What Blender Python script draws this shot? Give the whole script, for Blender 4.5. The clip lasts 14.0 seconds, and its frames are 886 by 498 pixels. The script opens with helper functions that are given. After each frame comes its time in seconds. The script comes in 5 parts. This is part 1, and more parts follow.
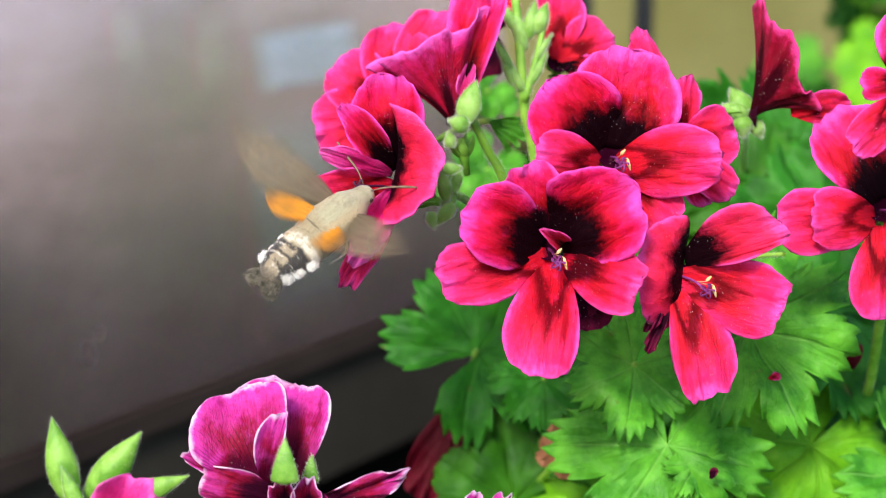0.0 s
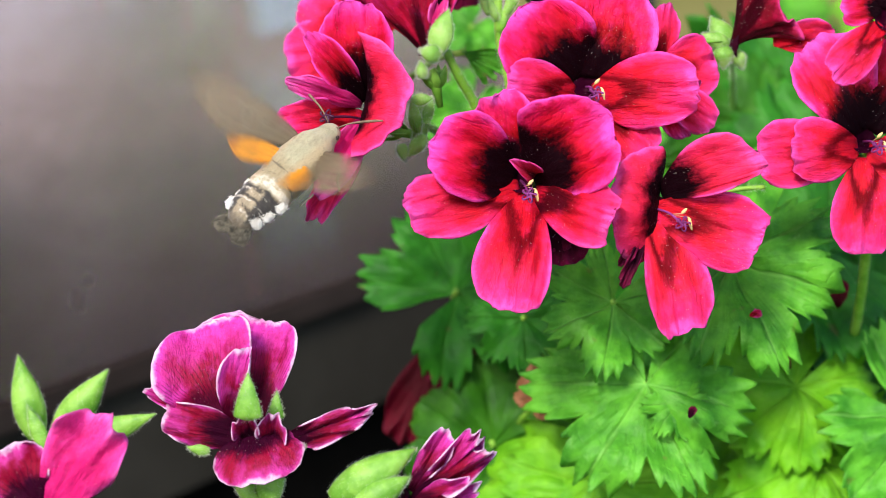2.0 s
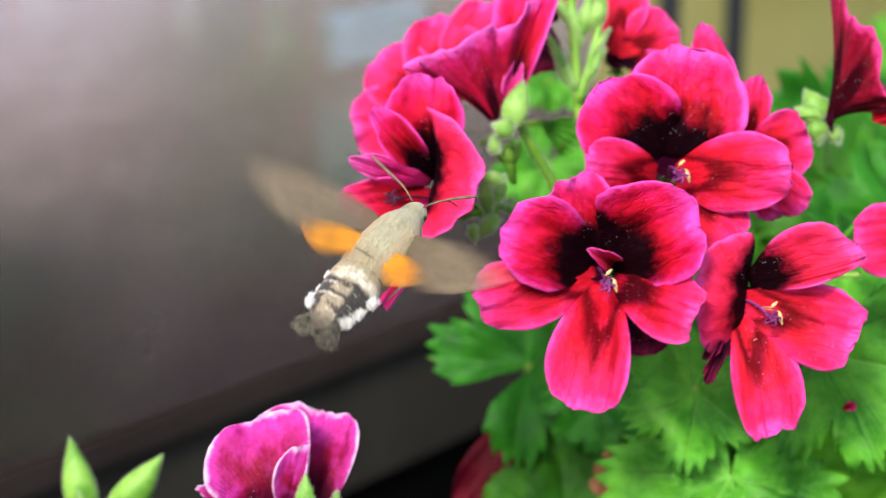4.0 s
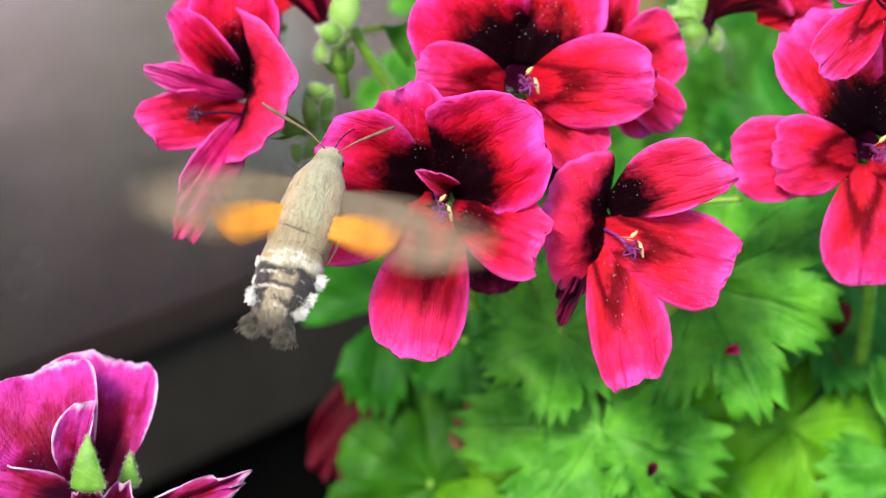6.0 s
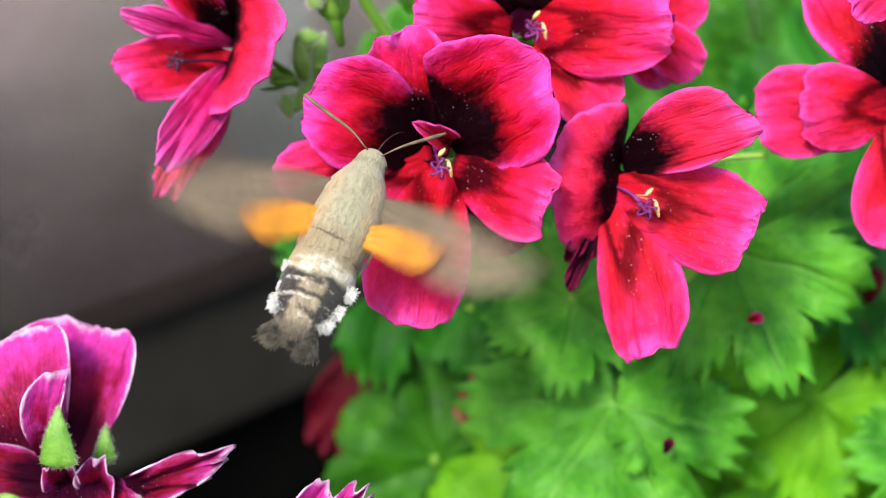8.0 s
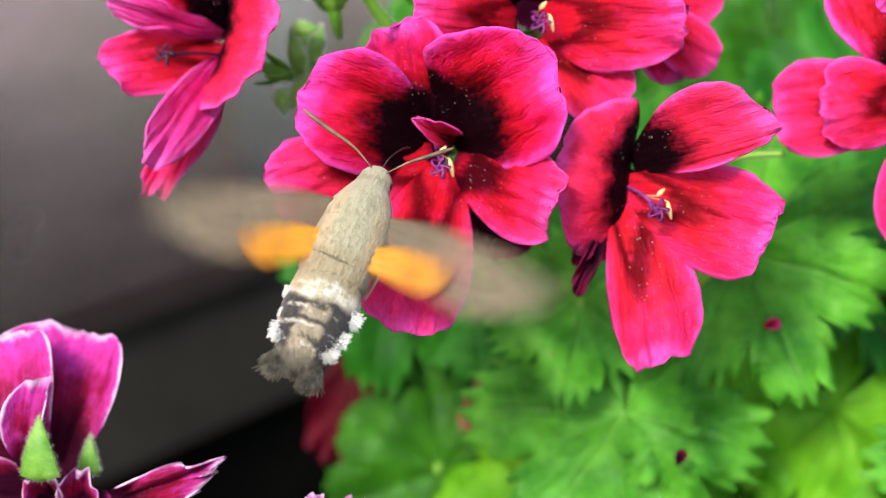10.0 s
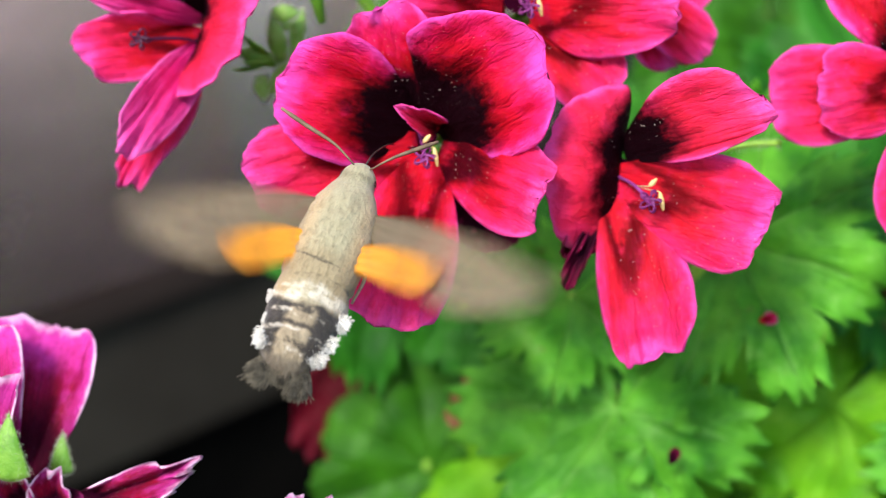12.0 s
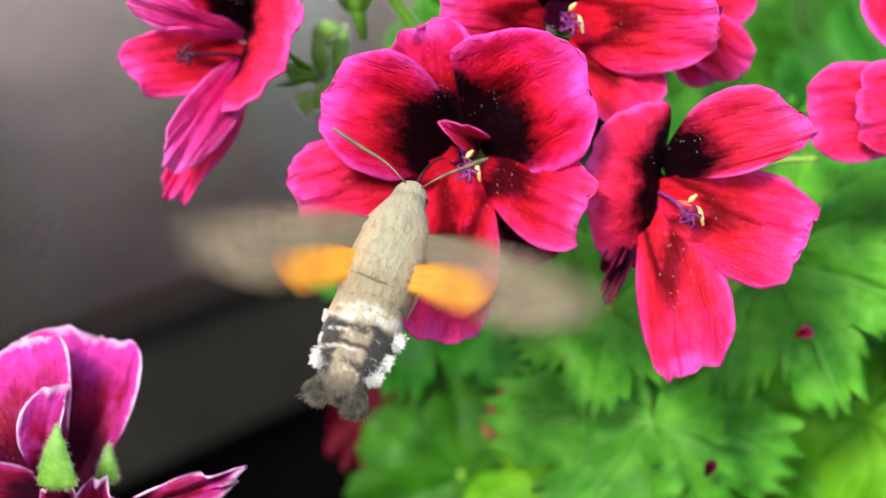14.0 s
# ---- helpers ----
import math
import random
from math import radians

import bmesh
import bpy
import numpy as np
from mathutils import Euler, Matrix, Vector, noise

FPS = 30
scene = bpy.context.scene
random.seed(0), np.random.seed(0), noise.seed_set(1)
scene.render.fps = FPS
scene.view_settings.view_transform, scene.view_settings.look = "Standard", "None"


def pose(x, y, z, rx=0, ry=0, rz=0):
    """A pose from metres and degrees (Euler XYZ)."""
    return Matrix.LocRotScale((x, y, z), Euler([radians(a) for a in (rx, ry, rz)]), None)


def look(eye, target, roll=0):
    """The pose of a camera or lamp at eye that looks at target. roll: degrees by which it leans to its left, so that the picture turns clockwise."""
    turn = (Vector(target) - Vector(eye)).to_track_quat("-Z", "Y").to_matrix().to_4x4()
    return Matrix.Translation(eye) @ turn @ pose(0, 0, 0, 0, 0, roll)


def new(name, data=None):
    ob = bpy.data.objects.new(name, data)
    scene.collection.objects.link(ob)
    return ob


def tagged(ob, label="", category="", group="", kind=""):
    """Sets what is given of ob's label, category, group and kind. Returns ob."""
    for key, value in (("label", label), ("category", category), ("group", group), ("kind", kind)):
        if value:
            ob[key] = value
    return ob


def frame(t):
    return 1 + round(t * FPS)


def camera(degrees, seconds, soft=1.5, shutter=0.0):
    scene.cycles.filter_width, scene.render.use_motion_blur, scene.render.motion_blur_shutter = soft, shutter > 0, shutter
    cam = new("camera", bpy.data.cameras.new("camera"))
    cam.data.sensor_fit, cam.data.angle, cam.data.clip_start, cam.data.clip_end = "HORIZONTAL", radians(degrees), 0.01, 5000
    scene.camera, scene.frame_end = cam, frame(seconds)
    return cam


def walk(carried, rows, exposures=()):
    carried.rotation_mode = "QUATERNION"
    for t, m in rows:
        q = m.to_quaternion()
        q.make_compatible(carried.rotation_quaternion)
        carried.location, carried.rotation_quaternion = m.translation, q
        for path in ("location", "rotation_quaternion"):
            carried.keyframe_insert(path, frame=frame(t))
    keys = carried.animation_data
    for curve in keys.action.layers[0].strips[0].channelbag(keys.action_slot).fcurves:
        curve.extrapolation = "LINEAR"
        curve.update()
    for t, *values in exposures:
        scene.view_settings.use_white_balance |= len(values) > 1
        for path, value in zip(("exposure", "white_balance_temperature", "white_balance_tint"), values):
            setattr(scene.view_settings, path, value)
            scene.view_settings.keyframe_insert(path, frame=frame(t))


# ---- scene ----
FOV = 30


def eye_pose(x, y, z, pitch, turn, roll):
    """A camera pose: metres, then degrees up, to the left and of lean."""
    return pose(x, y, z, 90 + pitch, 0, turn) @ pose(0, 0, 0, 0, 0, roll)


cam = camera(FOV, 14.0, soft=0.8, shutter=0.7)
walk(cam, [
    (0, eye_pose(-0.0000, 0.0000, 0.4500, -14.929, 0.058, 0.004)),
    (0.5, eye_pose(0.0033, 0.0032, 0.4460, -15.213, 0.373, -0.025)),
    (1, eye_pose(0.0040, 0.0062, 0.4423, -15.690, 0.452, 0.011)),
    (1.5, eye_pose(0.0083, 0.0073, 0.4397, -16.010, 0.510, -0.121)),
    (2, eye_pose(0.0118, 0.0074, 0.4409, -16.234, 0.822, -0.215)),
    (2.5, eye_pose(0.0101, 0.0088, 0.4436, -16.451, 1.187, -0.385)),
    (3, eye_pose(0.0055, 0.0118, 0.4494, -15.551, 1.857, -0.277)),
    (3.2, eye_pose(0.0029, 0.0135, 0.4504, -15.563, 2.306, -0.303)),
    (5.3, eye_pose(0.0376, 0.0706, 0.4594, -18.099, 4.643, -0.550)),
    (5.5, eye_pose(0.0382, 0.0716, 0.4456, -17.213, 4.108, -0.691)),
    (6, eye_pose(0.0413, 0.0822, 0.4389, -18.788, 3.052, -0.597)),
    (6.5, eye_pose(0.0407, 0.0846, 0.4382, -18.747, 3.592, -0.713)),
    (7, eye_pose(0.0418, 0.0889, 0.4371, -18.456, 3.373, -0.726)),
    (7.5, eye_pose(0.0434, 0.0977, 0.4316, -19.488, 3.724, -0.624)),
    (7.7, eye_pose(0.0438, 0.1000, 0.4304, -19.632, 3.813, -0.670)),
    (10, eye_pose(0.0456, 0.1158, 0.4262, -19.918, 4.481, -0.775)),
    (10.5, eye_pose(0.0500, 0.1204, 0.4248, -20.027, 4.549, -0.898)),
    (11, eye_pose(0.0491, 0.1232, 0.4255, -19.882, 4.385, -0.824)),
    (11.5, eye_pose(0.0516, 0.1244, 0.4245, -20.044, 4.500, -0.920)),
    (12, eye_pose(0.0475, 0.1245, 0.4232, -20.215, 4.521, -0.753)),
    (12.5, eye_pose(0.0459, 0.1232, 0.4266, -20.118, 4.539, -0.748)),
    (13, eye_pose(0.0417, 0.1211, 0.4272, -19.884, 4.746, -0.919)),
    (13.5, eye_pose(0.0408, 0.1205, 0.4281, -19.917, 4.905, -0.732)),
    (14, eye_pose(0.0439, 0.1214, 0.4253, -19.941, 5.147, -0.760)),
])
cam.data.dof.use_dof = True
cam.data.dof.aperture_fstop = 11.5

# ---- light ----
world = bpy.data.worlds.new("sky")
scene.world = world
world.use_nodes = True
wn = world.node_tree
sky = wn.nodes.new("ShaderNodeTexSky")
sky.sky_type, sky.sun_disc = "NISHITA", False
SUN_UP, SUN_ROUND = radians(42), radians(200)
sky.sun_elevation, sky.sun_rotation = SUN_UP, SUN_ROUND
wn.links.new(sky.outputs[0], wn.nodes["Background"].inputs[0])
wn.nodes["Background"].inputs[1].default_value = 0.15
sun_data = bpy.data.lights.new("sun", "SUN")
sun_data.energy, sun_data.angle, sun_data.color = 2.7, radians(14), (1.0, 0.95, 0.86)
sun = new("sun", sun_data)
to_sun = Vector((math.sin(SUN_ROUND) * math.cos(SUN_UP), math.cos(SUN_ROUND) * math.cos(SUN_UP), math.sin(SUN_UP)))
sun.matrix_basis = look(to_sun * 3, (0, 0, 0))
scene.view_settings.exposure = 0.96


# ---- materials ----
class Nodes:
    """A short way to write a node material."""

    def __init__(self, name):
        self.mat = bpy.data.materials.new(name)
        self.mat.use_nodes = True
        self.tree = self.mat.node_tree
        self.bsdf = self.tree.nodes["Principled BSDF"]
        self.out = self.tree.nodes["Material Output"]

    def put(self, socket, value):
        if isinstance(value, bpy.types.NodeSocket):
            self.tree.links.new(value, socket)
        elif value is not None:
            socket.default_value = value

    def node(self, kind, **inputs):
        n = self.tree.nodes.new("ShaderNode" + kind)
        for key, value in inputs.items():
            self.put(n.inputs[key.replace("_", " ")], value)
        return n

    def math(self, op, a, b=None, c=None):
        n = self.tree.nodes.new("ShaderNodeMath")
        n.operation, n.use_clamp = op, False
        for s, v in zip(n.inputs, (a, b, c)):
            self.put(s, v)
        return n.outputs[0]

    def step(self, value, lo, hi):
        n = self.node("MapRange", Value=value, From_Min=lo, From_Max=hi)
        n.interpolation_type = "SMOOTHSTEP"
        return n.outputs[0]

    def mix(self, fac, a, b):
        n = self.tree.nodes.new("ShaderNodeMix")
        n.data_type = "RGBA"
        self.put(n.inputs[0], fac)
        for s, v in ((n.inputs[6], a), (n.inputs[7], b)):
            self.put(s, (*v, 1) if isinstance(v, tuple) else v)
        return n.outputs[2]

    def noise(self, vector, scale, detail=3.0, rough=0.5):
        return self.node("TexNoise", Vector=vector, Scale=scale, Detail=detail, Roughness=rough).outputs[0]

    def vec(self, x, y, z=0.0):
        return self.node("CombineXYZ", X=x, Y=y, Z=z).outputs[0]

    def coords(self, which="Object"):
        return self.tree.nodes.new("ShaderNodeTexCoord").outputs[which]

    def random(self):
        return self.tree.nodes.new("ShaderNodeObjectInfo").outputs["Random"]

    def bump(self, height, strength, distance):
        n = self.node("Bump", Height=height, Strength=strength, Distance=distance)
        self.tree.links.new(n.outputs[0], self.bsdf.inputs["Normal"])

    def finish(self, colour, rough=0.5, translucent=0.0, glow=None, clear=0.0):
        self.put(self.bsdf.inputs["Base Color"], (*colour, 1) if isinstance(colour, tuple) else colour)
        self.put(self.bsdf.inputs["Roughness"], rough)
        shader = self.bsdf.outputs[0]
        if translucent:
            t = self.node("BsdfTranslucent", Color=glow if glow is not None else colour)
            m = self.node("MixShader", Fac=translucent)
            self.tree.links.new(shader, m.inputs[1])
            self.tree.links.new(t.outputs[0], m.inputs[2])
            shader = m.outputs[0]
        if clear != 0.0:
            t = self.tree.nodes.new("ShaderNodeBsdfTransparent")
            m = self.node("MixShader", Fac=clear)
            self.tree.links.new(shader, m.inputs[1])
            self.tree.links.new(t.outputs[0], m.inputs[2])
            shader = m.outputs[0]
        self.tree.links.new(shader, self.out.inputs[0])
        return self.mat


def petal_uv(n):
    """Across (-1 to 1) and along (0 to 1) a petal, and a seed of its own."""
    sep = n.node("SeparateXYZ", Vector=n.coords("UV"))
    q = n.math("MULTIPLY_ADD", sep.outputs[0], 2.0, -1.0)
    return q, sep.outputs[1], n.math("MULTIPLY", n.random(), 37.0)


def petal_material(name, dark_from, dark_to, dark, mid, edge, rim=None, rim_amount=1.0, blotch=1.0, edge_at=0.62, vein_dark=0.35, narrow=0.35, strands=4.0, rim_at=0.88, deep=None):
    n = Nodes(name)
    shade = tuple(0.62 * c for c in mid)
    q, s, seed = petal_uv(n)
    wide = n.vec(n.math("MULTIPLY", q, 2.2), n.math("MULTIPLY", s, 2.2), seed)
    cloud = n.noise(wide, 1.6, 4.0, 0.6)
    # veins fan out from the base
    bend = n.math("MULTIPLY_ADD", cloud, 0.5, q)
    fan = n.vec(n.math("MULTIPLY", bend, 7.0), n.math("MULTIPLY", s, 1.8), seed)
    vein = n.noise(fan, 2.0, 4.0, 0.6)
    fine = n.noise(n.vec(n.math("MULTIPLY", q, 30.0), n.math("MULTIPLY", s, 5.0), seed), 2.0, 2.0, 0.5)
    q2 = n.math("MULTIPLY", q, q)
    away = n.math("ADD", n.math("MULTIPLY", q2, narrow), s)
    away = n.math("ADD", away, n.math("MULTIPLY_ADD", cloud, 0.44, -0.22))
    away = n.math("ADD", away, n.math("MULTIPLY_ADD", vein, 0.18, -0.09))
    rim_node = n.tree.nodes.new("ShaderNodeUVMap")
    rim_node.uv_map = "Rim"
    rim_true = n.node("SeparateXYZ", Vector=rim_node.outputs[0]).outputs[0]
    rim_way = rim_true
    rim_way = n.math("ADD", rim_way, n.math("MULTIPLY_ADD", cloud, 0.5, -0.25))
    rim_way = n.math("ADD", rim_way, n.math("MULTIPLY_ADD", n.noise(n.coords("Object"), 420.0, 3.0, 0.6), 0.24, -0.12))
    to_edge = n.step(rim_way, edge_at, 1.06)
    if deep is not None:
        mid = n.mix(n.step(n.math("ADD", rim_true, n.math("MULTIPLY_ADD", cloud, 0.5, -0.25)), 0.45, 0.86), deep, mid)
    col = n.mix(to_edge, mid, edge)
    own = n.coords("Object")
    mottle = n.noise(own, 210.0, 4.0, 0.62)
    speck = n.noise(own, 1100.0, 3.0, 0.6)
    col = n.mix(n.math("MULTIPLY", n.step(mottle, 0.50, 0.74), 0.40), col, edge)
    col = n.mix(n.math("MULTIPLY", n.step(mottle, 0.48, 0.28), 0.6), col, shade)
    spread = n.math("DIVIDE", q, n.math("ADD", s, 0.14))
    spread = n.math("ADD", n.math("MULTIPLY", spread, strands), n.math("MULTIPLY_ADD", cloud, 1.6, n.math("MULTIPLY", mottle, 0.9)))
    line = n.math("ABSOLUTE", n.math("SUBTRACT", n.math("FRACT", spread), 0.5))
    streak = n.math("MULTIPLY", n.math("MULTIPLY", n.step(line, 0.17, 0.02), n.step(n.math("ADD", s, n.math("MULTIPLY", speck, 0.3)), 1.05, 0.45)), n.step(vein, 0.36, 0.56))
    col = n.mix(n.math("MULTIPLY", streak, vein_dark), col, dark)
    col = n.mix(n.math("MULTIPLY", n.step(fine, 0.50, 0.70), 0.10), col, shade)
    col = n.mix(n.math("MULTIPLY", n.step(speck, 0.52, 0.68), 0.22), col, shade)
    away = n.math("ADD", away, n.math("MULTIPLY_ADD", speck, 0.14, -0.07))
    inner = n.math("MULTIPLY", n.step(away, dark_to + 0.06, dark_to - 0.26), n.step(away, dark_from - 0.1, dark_from + 0.06))
    inner = n.math("MULTIPLY", inner, blotch)
    col = n.mix(inner, col, dark)
    # pale rim: the petal's own margin, with edge sheen painted in on the reds
    if rim is not None:
        border = n.math("ADD", rim_true, n.math("MULTIPLY_ADD", mottle, 0.26, -0.13))
        col = n.mix(n.math("MULTIPLY", n.step(border, rim_at, 1.01), rim_amount), col, rim)
    # grains of pollen
    dots = n.node("TexVoronoi", Vector=n.coords("Object"), Scale=2500.0)
    grain = n.math("MULTIPLY", n.step(dots.outputs["Distance"], 0.30, 0.14), n.step(n.node("SeparateXYZ", Vector=dots.outputs["Color"]).outputs[0], 0.915, 0.935))
    grain = n.math("MULTIPLY", grain, n.step(n.noise(own, 90.0, 2.0), 0.42, 0.62))
    grain = n.math("MULTIPLY", grain, n.math("MULTIPLY_ADD", inner, 0.6, 0.25))
    col = n.mix(grain, col, (0.9, 0.75, 0.7))
    n.bump(n.math("ADD", n.math("MULTIPLY", vein, 0.6), n.math("ADD", n.math("MULTIPLY", fine, 0.12), n.math("MULTIPLY", mottle, 0.5))), 0.9, 0.0012)
    n.put(n.bsdf.inputs["Sheen Weight"], n.math("MULTIPLY_ADD", inner, -0.03, 0.035))
    n.put(n.bsdf.inputs["Sheen Roughness"], 0.35)
    n.put(n.bsdf.inputs["Sheen Tint"], (1.0, 0.35, 0.75, 1))
    n.put(n.bsdf.inputs["Specular IOR Level"], n.math("MULTIPLY_ADD", inner, -0.12, 0.17))
    return n.finish(col, n.math("MULTIPLY_ADD", fine, 0.2, 0.42), 0.22, col)


BLACK_RED = (0.008, 0.001, 0.003)
RED_DEEP = (0.50, 0.001, 0.008)
UPPER = petal_material("petal_upper", -0.6, 0.68, BLACK_RED, (0.72, 0.004, 0.044), (0.90, 0.018, 0.21), (0.95, 0.10, 0.60), 0.7, 1.0, 0.64, 0.25, rim_at=0.84, deep=RED_DEEP)
UPPER_SOFT = petal_material("petal_upper_soft", -0.6, 0.55, BLACK_RED, (0.77, 0.006, 0.062), (0.90, 0.024, 0.24), (0.95, 0.12, 0.62), 0.75, 1.0, 0.58, 0.2, rim_at=0.82, deep=RED_DEEP)
UPPER_FOLD = petal_material("petal_upper_fold", -0.6, 0.62, BLACK_RED, (0.82, 0.018, 0.080), (0.90, 0.030, 0.17), (0.95, 0.12, 0.54), 0.7, 1.0, 0.58, 0.1, rim_at=0.84, deep=(0.70, 0.012, 0.045))
LOWER = petal_material("petal_lower", 0.36, 0.72, (0.11, 0.001, 0.004), (0.82, 0.012, 0.072), (0.92, 0.030, 0.22), (0.95, 0.12, 0.60), 0.6, 0.9, 0.54, 0.3, 1.9, rim_at=0.86, deep=(0.62, 0.003, 0.018))
LOWER_BLOTCHED = petal_material("petal_lower_blotched", 0.20, 0.66, (0.018, 0.001, 0.004), (0.74, 0.006, 0.050), (0.92, 0.026, 0.19), (0.95, 0.12, 0.55), 0.6, 0.9, 0.56, 0.3, 1.3, rim_at=0.86, deep=(0.52, 0.002, 0.014))
FLARED = petal_material("petal_flared", -0.6, 0.66, (0.020, 0.0004, 0.004), (0.50, 0.003, 0.035), (0.88, 0.03, 0.28), (0.95, 0.16, 0.68), 0.8, 0.95, 0.62, 0.9, 0.35, 4.0, 0.86)
TRUMPET = petal_material("petal_trumpet", -0.6, 0.90, (0.030, 0.0005, 0.004), (0.24, 0.001, 0.016), (0.62, 0.008, 0.10), (0.92, 0.08, 0.40), 0.7, 0.95, 0.80, 0.5, 0.35, 4.0, 0.90)
WILTED_SHADED = petal_material("petal_wilted_shaded", -0.6, 0.9, (0.02, 0.001, 0.01), (0.12, 0.001, 0.02), (0.20, 0.002, 0.05), None, 0.0, 0.9, 0.6, 0.5)
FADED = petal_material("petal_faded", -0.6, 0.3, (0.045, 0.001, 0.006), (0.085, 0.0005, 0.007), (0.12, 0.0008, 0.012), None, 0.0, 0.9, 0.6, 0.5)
VEINED = petal_material("petal_veined", -0.6, 0.52, (0.030, 0.001, 0.012), (0.44, 0.002, 0.095), (0.74, 0.06, 0.48), (0.94, 0.72, 0.92), 0.8, 0.85, 0.52, 1.0, 0.35, 9.0, 0.92, deep=(0.26, 0.001, 0.026))
VEINED_LOW = petal_material("petal_veined_low", -0.6, 0.66, (0.020, 0.001, 0.012), (0.30, 0.001, 0.030), (0.66, 0.05, 0.38), (0.94, 0.72, 0.92), 0.8, 0.95, 0.68, 0.9, 0.35, 5.0, 0.92)
MAGENTA = petal_material("petal_magenta", -0.6, 0.10, (0.3, 0.004, 0.06), (0.66, 0.010, 0.16), (0.90, 0.07, 0.40), (0.95, 0.2, 0.65), 0.6, 0.5, 0.5, 0.2, 0.35, 4.0)


def leaf_material(name, deep, light, vein, glow=0.3):
    n = Nodes(name)
    sep = n.node("SeparateXYZ", Vector=n.coords("UV"))
    lobe, out = sep.outputs[0], sep.outputs[1]
    seed = n.math("MULTIPLY", n.random(), 23.0)
    p = n.node("VectorMath", Vector=n.coords("Object"))
    p.operation = "ADD"
    n.put(p.inputs[1], n.vec(seed, seed))
    p = p.outputs[0]
    patch = n.noise(p, 90.0, 4.0, 0.6)
    grain = n.noise(n.coords("Object"), 700.0, 3.0, 0.6)
    # main veins run along the middle of each lobe, side veins slant off them
    mid = n.math("ABSOLUTE", n.math("SUBTRACT", n.math("FRACT", lobe), 0.5))
    reach = n.math("MULTIPLY", n.math("ADD", mid, n.math("MULTIPLY_ADD", patch, 0.16, -0.08)), out)
    main = n.step(n.math("ABSOLUTE", reach), 0.028, 0.005)
    side = n.math("ABSOLUTE", n.math("SUBTRACT", n.math("FRACT", n.math("MULTIPLY", n.math("SUBTRACT", out, reach), 6.0)), 0.5))
    veins = n.math("MAXIMUM", main, n.math("MULTIPLY", n.step(side, 0.07, 0.0), 0.3))
    col = n.mix(n.step(patch, 0.3, 0.72), deep, light)
    col = n.mix(n.math("MULTIPLY", n.step(grain, 0.45, 0.75), 0.3), col, light)
    col = n.mix(n.math("MULTIPLY", veins, 0.22), col, vein)
    mottle = n.noise(n.coords("Object"), 140.0, 4.0, 0.65)
    col = n.mix(n.math("MULTIPLY", n.step(mottle, 0.5, 0.3), 0.6), col, deep)
    col = n.mix(n.math("MULTIPLY", n.step(mottle, 0.55, 0.75), 0.4), col, vein)
    worn = n.math("MULTIPLY", n.step(n.noise(p, 190.0, 2.0), 0.70, 0.76), 0.35)
    col = n.mix(worn, col, (0.22, 0.10, 0.05))
    n.bump(n.math("SUBTRACT", n.math("ADD", n.math("MULTIPLY", grain, 0.3), n.math("MULTIPLY", mottle, 1.0)), n.math("MULTIPLY", veins, 0.6)), 0.7, 0.0009)
    n.put(n.bsdf.inputs["Specular IOR Level"], 0.3)
    return n.finish(col, 0.55, glow, n.mix(0.5, col, light))


GREEN = leaf_material("leaf_green", (0.034, 0.21, 0.010), (0.155, 0.53, 0.036), (0.32, 0.66, 0.16))
# darker copies of the leaf green: shade among the leaves put into the colour
SHADE_OLIVE = leaf_material("leaf_shade_olive", (0.016, 0.105, 0.003), (0.054, 0.235, 0.007), (0.09, 0.30, 0.02))
SHADE_GREEN = leaf_material("leaf_shade_green", (0.011, 0.11, 0.005), (0.042, 0.27, 0.012), (0.09, 0.36, 0.04))
LIME = leaf_material("leaf_lime", (0.085, 0.34, 0.006), (0.21, 0.57, 0.014), (0.28, 0.60, 0.05))
BROWN_DRY = leaf_material("leaf_dry", (0.22, 0.09, 0.04), (0.42, 0.17, 0.08), (0.46, 0.25, 0.12), 0.15)


def plant_skin(name, deep, light, glow=0.15):
    n = Nodes(name)
    big = n.noise(n.coords("Object"), 160.0, 3.0, 0.6)
    fine = n.noise(n.coords("Object"), 1500.0, 2.0, 0.6)
    col = n.mix(n.step(big, 0.35, 0.65), deep, light)
    n.bump(fine, 0.4, 0.0004)
    return n.finish(col, 0.5, glow, col)


STEM = plant_skin("stem_green", (0.17, 0.40, 0.03), (0.32, 0.60, 0.07))
BUD = plant_skin("bud_green", (0.13, 0.35, 0.025), (0.29, 0.57, 0.08), 0.3)
PALE_BUD = plant_skin("bud_pale_green", (0.20, 0.45, 0.05), (0.42, 0.70, 0.16), 0.35)
HAIR = plant_skin("plant_hair", (0.5, 0.6, 0.4), (0.7, 0.75, 0.6), 0.4)
STYLE = plant_skin("style_purple", (0.16, 0.01, 0.12), (0.34, 0.06, 0.30))
STYLE_DARK = plant_skin("style_dark_purple", (0.03, 0.003, 0.02), (0.09, 0.01, 0.06))
ANTHER = plant_skin("anther_yellow", (0.75, 0.55, 0.20), (0.85, 0.72, 0.40))


